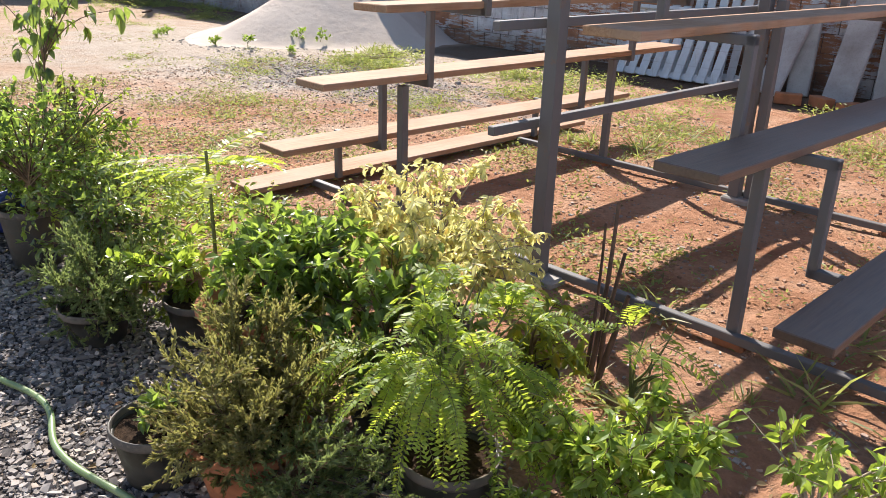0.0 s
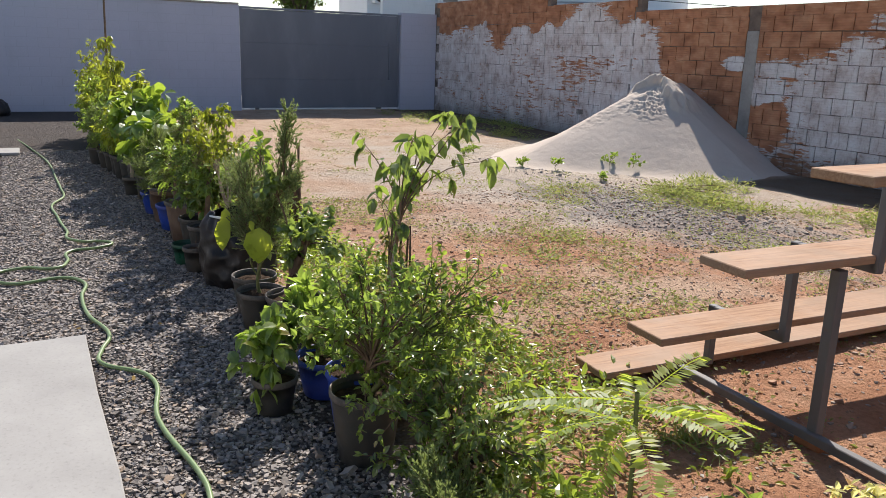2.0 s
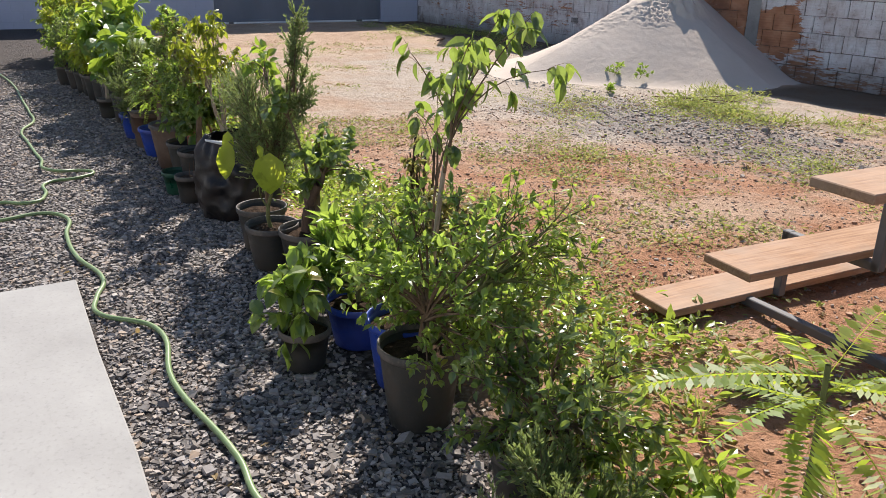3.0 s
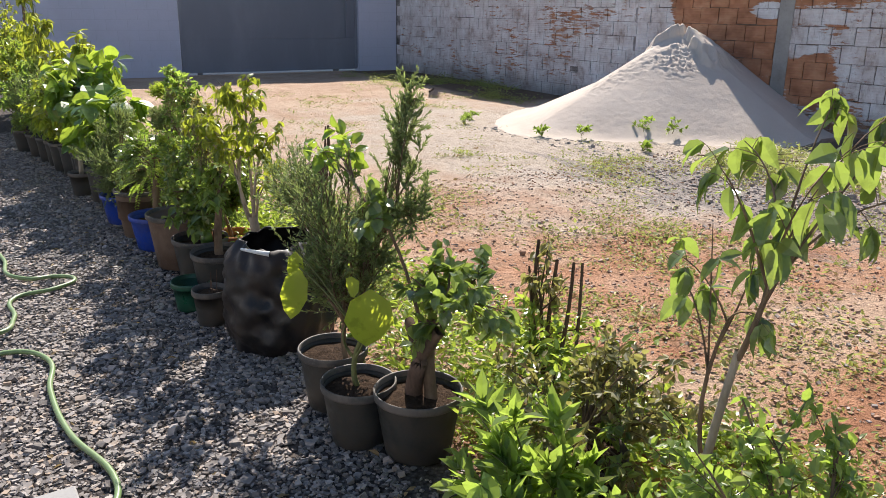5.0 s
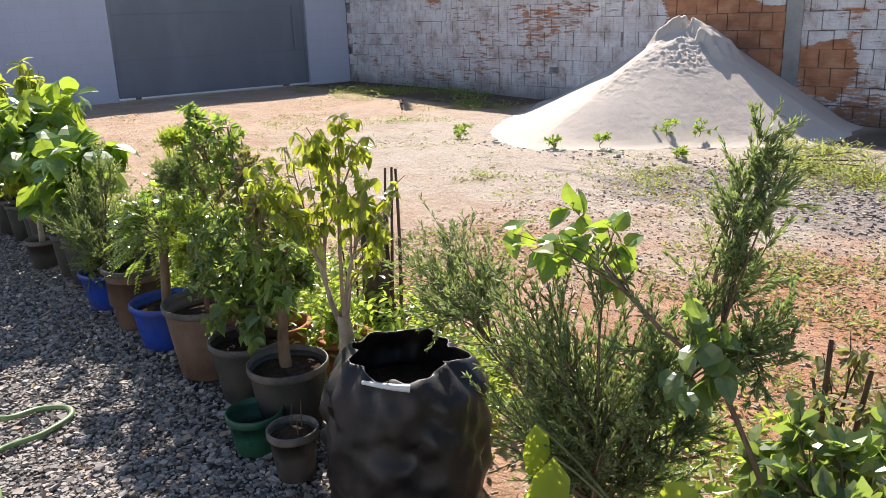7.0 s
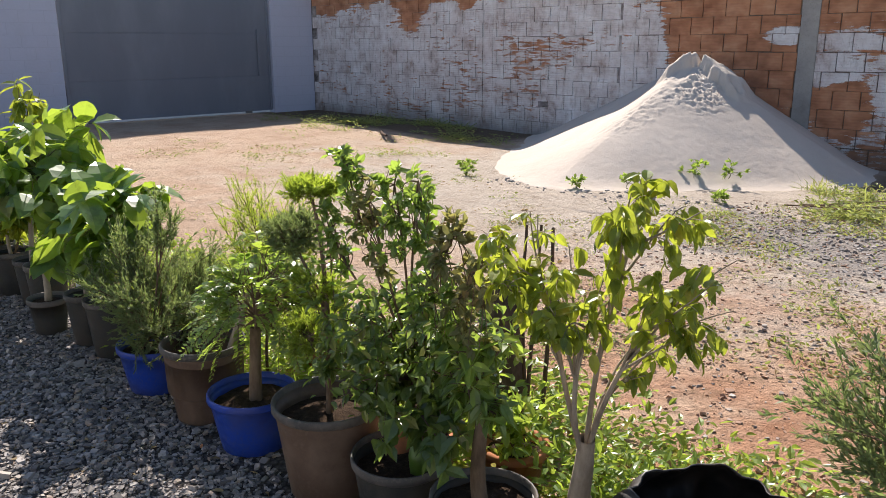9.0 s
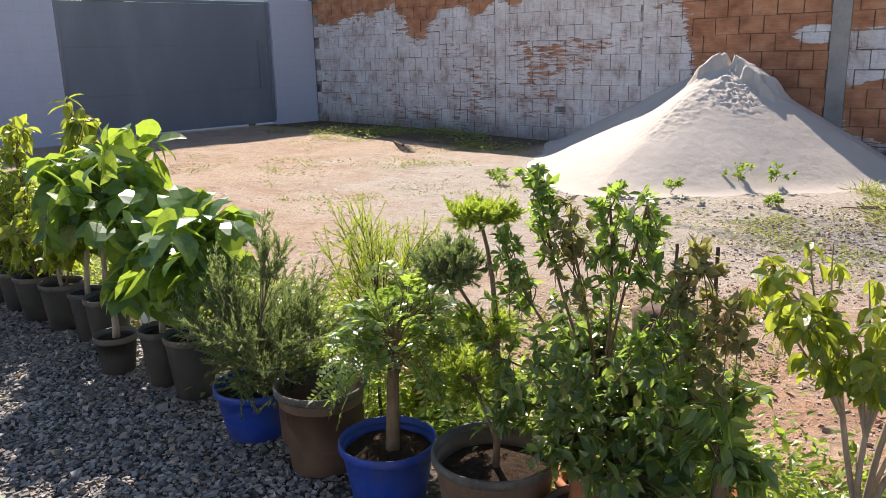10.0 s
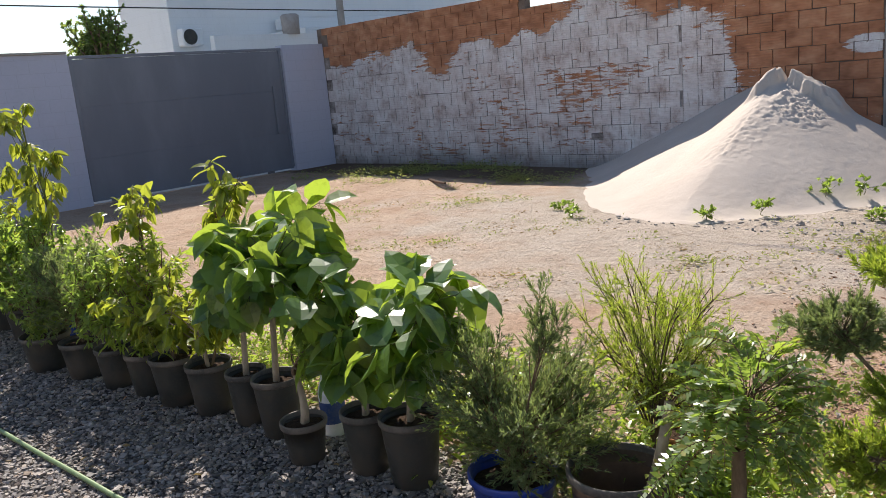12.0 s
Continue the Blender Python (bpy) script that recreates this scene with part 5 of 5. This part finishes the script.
conifer(p, 80, (0, 0, 0.16), (0, 0, 0.26), (0.0, 0.03, 0.46), (0.46, 0.30, 0.28), 72, 13, 0.13, 30, 0.021, L_NEEDLE, 0.010, 0.17, 1.0)
conifer(p, 81, (0.05, 0, 0.2), (0.16, 0.02, 0.7), (0.18, 0.02, 0.80), (0.05, 0.05, 0.13), 8, 8, 0.08, 26, 0.021, L_NEEDLE, 0.007, 0.17, 1.0)
p = potted(-9.02, 2.0, "terra", 0.10, 0.18, "rosette of narrow leaves", 34)
shrub(p, 82, (0, 0, 0.15), (0, 0, 0.2), (0, 0, 0.26), (0.12, 0.12, 0.08), 8, 2, 0.06, 6, 0.09, 0.2, L_YELLOW, M_GREENSTEM)


def large_leaved(x, y, r, h, seed, top, spread, n, lean=(0, 0), words="large-leaved sapling"):
    """A single thick stem topped with big hanging leaves."""
    p = potted(x, y, "grey", r, h, words, seed)
    lx, ly = lean
    put("trunk", np_mesh("trunk", *tube(bend(np.array([0, 0, h * 0.8]), np.array([0.02, 0, h + 0.1]), np.array([lx * 0.6, ly * 0.6, (h + top) * 0.5]), 7), 0.017, 0.012, 8), True), M_PALEBARK, p)
    shrub(p, 200 + seed, (lx * 0.6, ly * 0.6, (h + top) * 0.5 - 0.02), (lx * 0.8, ly * 0.8, (h + top) * 0.5 + 0.05), (lx, ly, h + (top - h) * 0.60), (spread, spread * 0.8, (top - h) * 0.36), n + 3, 3, 0.09, 3, 0.155, 0.74, L_BIG, M_GREENSTEM, 0.2, T_BIG, 0.6, 0.009, 0.8)
    return p


large_leaved(-9.90, 1.35, 0.125, 0.30, 35, 1.0, 0.35, 17, (0.10, 0.02))
large_leaved(-10.14, 1.32, 0.105, 0.28, 36, 0.92, 0.30, 13, (0.0, 0.03))
p = potted(-10.45, 1.22, "grey", 0.10, 0.20, "small thick-rooted bonsai", 37)
put("trunk", np_mesh("trunk", *tube(bend(np.array([0, 0, 0.15]), np.array([0.05, 0, 0.28]), np.array([-0.02, 0.0, 0.42]), 8), 0.022, 0.012, 8), True), M_PALEBARK, p)
shrub(p, 83, (-0.02, 0, 0.4), (0, 0, 0.44), (0.02, 0.02, 0.48), (0.16, 0.12, 0.08), 9, 4, 0.06, 5, 0.03, 0.5, L_BRIGHT)


def build_bottle():
    b = thing("plastic_bottle", "empty white plastic jug with a blue label", "bottle", pose(-10.56, 1.47, 0))
    put("body", np_mesh("body", *lathe([(0.0, 0.0), (0.055, 0.0), (0.06, 0.01), (0.06, 0.06), (0.058, 0.065), (0.058, 0.16), (0.06, 0.17), (0.06, 0.22), (0.045, 0.27), (0.038, 0.30), (0.045, 0.33), (0.040, 0.34)], 20), True), M_BOTTLE, b)
    put("label", np_mesh("label", *lathe([(0.0605, 0.07), (0.061, 0.072), (0.061, 0.175), (0.0605, 0.177)], 20), True), M_LABEL, b, "dark blue label")


build_bottle()
large_leaved(-10.79, 1.33, 0.115, 0.30, 38, 1.30, 0.42, 30, (0.12, 0.0), "tall large-leaved sapling")
p = large_leaved(-11.05, 1.33, 0.10, 0.28, 39, 1.08, 0.34, 15, (-0.05, 0.1))
p = potted(-11.35, 1.30, "grey", 0.12, 0.28, "bent young tree with yellowing leaves", 40)
shrub(p, 84, (0, 0, 0.24), (0.0, 0, 0.42), (0, 0, 0.56), (0.30, 0.26, 0.24), 18, 5, 0.1, 4, 0.085, 0.5, L_YELLOW, M_PALEBARK, 0.2, T_BIG, 0.7)
shrub(p, 85, (0, 0.02, 0.24), (0.10, 0.15, 1.02), (0.16, 0.15, 1.22), (0.26, 0.12, 0.09), 8, 3, 0.08, 4, 0.095, 0.5, L_YELLOW, M_BARK, 0.2, T_BIG, 1.0, r_trunk=0.008)
p = potted(-11.65, 1.27, "grey", 0.135, 0.28, "leafy yellow-green sapling", 41)
shrub(p, 86, (0, 0, 0.24), (0, 0, 0.45), (0, 0, 0.62), (0.32, 0.28, 0.28), 24, 6, 0.11, 5, 0.07, 0.45, L_YELLOW, M_BARK, 0.2, T_BIG, 0.7)
p = potted(-11.94, 1.25, "grey", 0.12, 0.26, "slender leafy shrub", 42)
shrub(p, 87, (0, 0, 0.22), (0, 0, 0.4), (0, 0.02, 0.60), (0.32, 0.28, 0.30), 32, 8, 0.11, 7, 0.06, 0.3, L_BRIGHT, M_BARK, 0.2, hang=0.3)
shrub(p, 88, (0, 0.04, 0.22), (-0.05, 0.1, 0.9), (-0.1, 0.1, 1.06), (0.22, 0.14, 0.09), 7, 3, 0.09, 5, 0.095, 0.45, L_YELLOW, M_BARK, 0.2, T_BIG, 1.0, r_trunk=0.008)
p = potted(-12.24, 1.20, "grey", 0.11, 0.25, "dense green shrub", 43)
shrub(p, 89, (0, 0, 0.22), (0, 0, 0.38), (0, 0.02, 0.54), (0.34, 0.3, 0.30), 32, 8, 0.11, 7, 0.05, 0.4, L_BROAD, M_BARK, 0.2, hang=0.2)
p = potted(-12.62, 1.18, "grey", 0.14, 0.24, "fine-leaved grey-green bush", 44)
conifer(p, 90, (0, 0, 0.2), (0, 0, 0.34), (0, 0.05, 0.56), (0.40, 0.32, 0.32), 60, 12, 0.12, 28, 0.024, L_NEEDLE, 0.012, 0.2, 0.9)
p = potted(-13.02, 1.10, "grey", 0.15, 0.24, "green leafy shrub", 45)
shrub(p, 91, (0, 0, 0.2), (0, 0, 0.36), (0, 0.05, 0.52), (0.36, 0.32, 0.30), 32, 8, 0.11, 8, 0.045, 0.45, L_BROAD, M_BARK, hang=0.2)
p = potted(-13.42, 1.36, "blue", 0.15, 0.26, "tall thin sapling with hanging whorled leaves", 46)
for k, (dx, h) in enumerate(((0.0, 1.70), (0.16, 1.46), (-0.22, 1.36), (0.05, 1.18))):
    shrub(p, 92 + k, (0.02 * k, 0, 0.2), (dx * 0.8, 0, h - 0.12), (dx, 0, h - 0.06), (0.17, 0.15, 0.07), 7, 2, 0.09, 5, 0.105, 0.4, L_YELLOW, M_GREENSTEM, 0.1, T_BIG, 1.3, 0.007, 0.5)
shrub(p, 97, (0, 0, 0.2), (0, 0, 0.5), (0, 0.05, 0.66), (0.42, 0.34, 0.36), 36, 8, 0.12, 7, 0.055, 0.45, L_BROAD, M_BARK, hang=0.3)
for k, (x, y, top, mat, words) in enumerate(((-13.9, 1.3, 0.95, L_BROAD, "green leafy shrub"), (-14.4, 1.35, 1.1, L_YELLOW, "yellow-green leafy sapling"), (-14.9, 1.3, 1.2, L_BRIGHT, "bright green sapling"), (-15.5, 1.35, 1.35, L_YELLOW, "tall yellow-green sapling"), (-16.3, 1.4, 1.7, L_YELLOW, "tall thin sapling with hanging leaves"))):
    p = potted(x, y, "blue" if k == 2 else "grey", 0.14, 0.26, words, 47 + k)
    shrub(p, 100 + k, (0, 0, 0.2), (0, 0, top * 0.5), (0, 0, top * 0.62), (0.42, 0.36, top * 0.38), 44, 7, 0.13, 6, 0.07, 0.45, mat, M_BARK, 0.2, T_SMALL, 0.6)


p = put("wooden_stake", np_mesh("stake", *tube([(0, 0, 0), (0.01, 0, 1.2), (0.0, 0.02, 2.35)], 0.02, 0.016, 8), True), M_BARK, None, "", pose(-16.2, 1.55, 0))
tagged(p, "thin brown wooden stake beside a sapling", "stake")


# ---- weeds, litter and stones ----
def clumps(name, spots, per, height, size, aspect, leaf, label, category, template=T_SMALL, seed=0, spread=0.06, flat=0.5):
    """Small plants in one mesh of uncountable leaves, at the spots given."""
    rng = np.random.RandomState(seed)
    n = len(spots)
    i = np.repeat(np.arange(n), per)
    sc = rng.uniform(0.4, 1.3, n)[i]
    off = rng.normal(0, 1, (n * per, 2)) * spread * sc[:, None]
    x, y = spots[i, 0] + off[:, 0], spots[i, 1] + off[:, 1]
    base = ground_height(x, y) if spots.shape[1] == 2 else spots[i, 2]
    z = base + rng.uniform(0, 1, n * per) ** 1.5 * height * sc
    P = np.stack([x, y, z], 1)
    way = np.concatenate([off / spread, np.zeros((n * per, 1))], 1) * 0.6 + rng.normal(0, 0.6, P.shape)
    way[:, 2] = np.abs(way[:, 2]) * (1 - flat) + 0.15
    V, F = leaves(P, way, size * sc, aspect, template, rng)
    tagged(put(name, np_mesh(name, V, F), leaf), label, category, kind="stuff")


def area(rng, n, x0, x1, y0, y1):
    return np.stack([rng.uniform(x0, x1, n), rng.uniform(y0, y1, n)], 1)


def patchy(rng, n, x0, x1, y0, y1, cut):
    """Spots in patches, thinned where a slow wave is low."""
    s = area(rng, n * 4, x0, x1, y0, y1)
    w = np.sin(s[:, 0] * 1.9 + 1.3 * np.sin(s[:, 1] * 1.1)) * np.sin(s[:, 1] * 2.3 + 1.1 * np.sin(s[:, 0] * 0.9 + 2)) + rng.normal(0, 0.3, len(s))
    return s[w > cut][:n]


R = np.random.RandomState(77)
clumps("low_weeds", np.concatenate([patchy(R, 360, -10.5, -4.8, 1.7, 2.6, -0.4), patchy(R, 50, -4.8, -3.2, 1.8, 2.7, 0.0), patchy(R, 90, -13.5, -9.5, 1.8, 2.6, 0.0)]), 34, 0.10, 0.04, 0.5, L_BRIGHT, "bright green low weeds behind the pots", "weeds", seed=1, spread=0.07)
clumps("undergrowth", np.concatenate([area(R, 70, -10.6, -8.6, 1.6, 2.15), area(R, 40, -8.3, -6.9, 1.7, 2.2), area(R, 70, -13.5, -10.4, 1.55, 2.0), area(R, 40, -6.4, -5.2, 1.65, 2.1), area(R, 16, -5.4, -3.4, 1.7, 2.2), area(R, 40, -17, -13.5, 1.5, 2.1)]), 60, 0.34, 0.045, 0.45, L_BRIGHT, "tall green undergrowth behind the row of pots", "weeds", seed=8, spread=0.10, flat=0.2)
clumps("yard_weeds", np.concatenate([patchy(R, 800, -9.5, -0.6, 2.2, 7.6, 0.3), patchy(R, 300, -9.5, -0.6, 2.2, 7.6, -0.6), patchy(R, 200, -18, -9, 2.6, 8.5, 0.3)]), 22, 0.04, 0.032, 0.5, L_WEED, "sparse dusty green weeds on the earth", "weeds", seed=2, spread=0.075)
clumps("wall_weeds", np.concatenate([patchy(R, 26, -18.6, -15.4, 9.2, 10.1, 0.0), patchy(R, 26, -15.4, -14.0, 8.7, 9.2, -0.5), patchy(R, 130, -9.0, -5.0, 7.0, 8.5, 0.1), patchy(R, 80, -6, -1.2, 6.6, 9.2, 0.0), patchy(R, 40, -20.2, -17, 8.0, 9.6, 0.1)]), 46, 0.12, 0.045, 0.4, L_WEED, "fresh green weeds along the wall foot", "weeds", seed=3, spread=0.10)
clumps("grass_tufts", np.concatenate([area(R, 12, -1.6, -0.6, 2.2, 4.2), patchy(R, 50, -9.4, -5.0, 7.2, 8.8, 0.0), patchy(R, 46, -18.6, -15.6, 9.0, 10.2, -0.1), patchy(R, 40, -5, -1, 5.5, 8.5, 0.1), area(R, 16, -6.5, -2.5, 1.9, 2.7)]), 26, 0.01, 0.17, 0.06, L_WEED, "thin tufts of grass in the earth", "grass", T_BLADE, 4, 0.05, 0.2)
clumps("leaf_litter", np.concatenate([patchy(R, 800, -9.5, -0.4, 1.6, 7.4, 0.1), patchy(R, 250, -19, -9, 2.2, 9.0, 0.3), patchy(R, 120, -8.9, -6.6, 7.0, 8.2, -0.6)]), 9, 0.008, 0.035, 0.45, L_DRY, "dry brown leaf litter on the earth", "litter", T_SMALL, 5, 0.10, 0.95)
clumps("gravel_litter", area(R, 120, -13, -1.0, 0.5, 1.5), 4, 0.006, 0.035, 0.5, L_DRY, "scattered dry leaves on the gravel", "litter", T_SMALL, 6, 0.10, 0.95)
for k, (x, y, z, s) in enumerate(((-10.66, 7.05, 0.06, 1.0), (-10.30, 7.75, 0.13, 1.7), (-9.98, 7.9, 0.14, 1.4), (-11.1, 6.75, 0.02, 0.7), (-13.0, 7.0, 0.0, 1.0), (-9.7, 7.1, 0.0, 1.0), (-12.6, 6.6, 0.0, 0.8))):
    rng = np.random.RandomState(300 + k)
    w = thing("sand_weed", "small leafy weed growing out of the sand", "weed", pose(x, y, z), "weeds on the sand")
    wood, T = branching(rng, (0, 0, -0.03), (0, 0, 0.03), (0, 0, 0.07), (0.13 * s, 0.10 * s, 0.06 * s), 8, 3, 0.04, 0.1, 0.004)
    put("stem", np_mesh("stem", *joined(wood)), M_GREENSTEM, w)
    q, d = on_twigs(rng, T, 4)
    put("foliage", np_mesh("foliage", *leaves(q, d + rng.normal(0, 0.5, q.shape), 0.05, 0.6, T_SMALL, rng)), L_BROAD, w)
p = thing("dry_branch", "dead reddish branch lying beside the sand", "branch", pose(-8.55, 7.5, 0.02))
sticks(p, 310, [(-0.5, 0.0, 0.5, 0.15, 0.08, 0.012), (-0.2, 0.0, 0.6, -0.2, 0.10, 0.008), (-0.4, 0.1, 0.3, 0.3, 0.12, 0.007), (-0.6, -0.1, 0.1, -0.15, 0.06, 0.008)], M_BARK)
p = thing("fallen_stick", "dark stick lying across the pale earth", "branch", pose(-16.3, 8.3, 0.05, 0, 0, -40))
sticks(p, 311, [(-0.6, 0.0, 0.6, 0.1, 0.06, 0.03)], M_DEAD)


def scatter_stones(name, n, x0, x1, y0, y1, size, material, label, category, seed, keep=None):
    """Angular stones in one mesh: skewed eight-cornered chips."""
    rng = np.random.RandomState(seed)
    x, y = rng.uniform(x0, x1, n), rng.uniform(y0, y1, n)
    if keep is not None:
        k = keep(x, y, rng)
        x, y = x[k], y[k]
        n = len(x)
    c = np.array([(a, b, d) for a in (-1, 1) for b in (-1, 1) for d in (-1, 1)], float)
    q = np.array([(0, 1, 3, 2), (4, 6, 7, 5), (0, 4, 5, 1), (2, 3, 7, 6), (0, 2, 6, 4), (1, 5, 7, 3)])
    s = size * rng.lognormal(0, 0.33, n)[:, None] * rng.uniform(0.5, 1.2, (n, 3)) * np.array([1.15, 1, 0.62])
    V = c[None] * s[:, None] * rng.uniform(0.45, 1.1, (n, 8, 3))
    ang, tip = rng.uniform(0, 6.28, n), rng.normal(0, 0.35, n)
    ca, sa, ct, st = np.cos(ang), np.sin(ang), np.cos(tip), np.sin(tip)
    X, Y, Z = V[..., 0], V[..., 1], V[..., 2]
    Y, Z = Y * ct[:, None] - Z * st[:, None], Y * st[:, None] + Z * ct[:, None]
    X, Y = X * ca[:, None] - Y * sa[:, None], X * sa[:, None] + Y * ca[:, None]
    z = ground_height(x, y) + s[:, 2] * rng.uniform(0.0, 0.8, n)
    V = np.stack([X + x[:, None], Y + y[:, None], Z + z[:, None]], -1).reshape(-1, 3)
    F = (q[None] + (np.arange(n) * 8)[:, None, None]).reshape(-1, 4)
    tagged(put(name, np_mesh(name, V, F), material), label, category, kind="stuff")


def gravel_zone(x, y, rng):
    edge = 1.42 + 0.18 * np.sin(x * 1.7) + rng.normal(0, 0.09, len(x))
    path = (y < 0.44) & (x > -5.88)
    return (y < edge) & ~path & (rng.uniform(0, 1, len(x)) < np.clip(1.35 - 0.055 * np.abs(x + 5), 0.45, 1))


scatter_stones("gravel", 130000, -14.5, -0.5, -0.1, 1.65, 0.0080, M_STONE, "dark crushed stone gravel", "gravel", 21, gravel_zone)
scatter_stones("earth_pebbles", 15000, -9.5, -0.3, 1.5, 7.5, 0.0075, M_CLOD, "small stones and clods on the earth", "pebbles", 22)
scatter_stones("grey_gravel_spill", 5200, -9.4, -5.6, 5.2, 7.6, 0.0105, M_STONE, "thin spill of grey gravel on the earth", "gravel", 23, lambda x, y, r: r.uniform(0, 1, len(x)) < np.exp(-(((x + 7.5) / 1.6) ** 2 + ((y - 6.4) / 0.8) ** 2)))
scatter_stones("sand_lumps", 160, -12.2, -9.6, 6.4, 7.2, 0.013, M_CONC, "small lumps at the foot of the sand", "lumps", 24)


# ---- bricks of the long wall ----
def build_bricks():
    cw, ch = 0.335, 0.232
    bw, bh = 0.323, 0.226
    shapes = [box(bw, 0.022, bh, 0.005) for k in range(2)]
    r = np.random.RandomState(31)
    cube = np.array([(a, b, d) for a in (-0.5, 0.5) for b in (-0.5, 0.5) for d in (-0.5, 0.5)])
    q = np.array([(0, 1, 3, 2), (4, 6, 7, 5), (0, 4, 5, 1), (2, 3, 7, 6), (0, 2, 6, 4), (1, 5, 7, 3)])
    rest = []
    rows, cols = int(WALL_H / ch) + 1, int(25.2 / cw)
    made = 0
    for j in range(rows):
        for i in range(cols):
            x = GATE_X + 0.02 + (i + 0.5 + 0.5 * (j % 2)) * cw
            near = min(COLUMNS, key=lambda c: abs(x - c))
            lo, hi = x - bw / 2, x + bw / 2
            top = min((j + 1) * ch, wall_top(x)) - 0.003
            if top - j * ch < 0.05:
                continue
            if abs(x - near) < 0.117 + bw / 2 or top < (j + 1) * ch - 0.01:
                if abs(x - near) < 0.117 + bw / 2:
                    lo, hi = (max(lo, near + 0.120), hi) if x > near else (lo, min(hi, near - 0.120))
                if hi - lo < 0.03:
                    continue
                y = WALL_Y + r.normal(0.004, 0.002)
                rest.append((cube * np.array([hi - lo, 0.022, top - j * ch]) + np.array([(lo + hi) / 2, y, (top + j * ch) / 2]), q))
                continue
            y, z = WALL_Y + r.normal(0.005, 0.0025), (j + 0.5) * ch + r.normal(0, 0.003)
            if -11.6 < x < -7.0 and made < 300:
                put("brick", shapes[made % 2], M_BRICK, wall_north, "", pose(x, y, z, 0, r.normal(0, 0.5), r.normal(0, 0.4)))
                made += 1
            else:
                rest.append((cube * np.array([bw, 0.022, bh]) + np.array([x, y, z]), q))
    V, F = joined(rest)
    tagged(put("bricks", np_mesh("bricks", V, F), M_BRICK, wall_north), kind="stuff")


build_bricks()
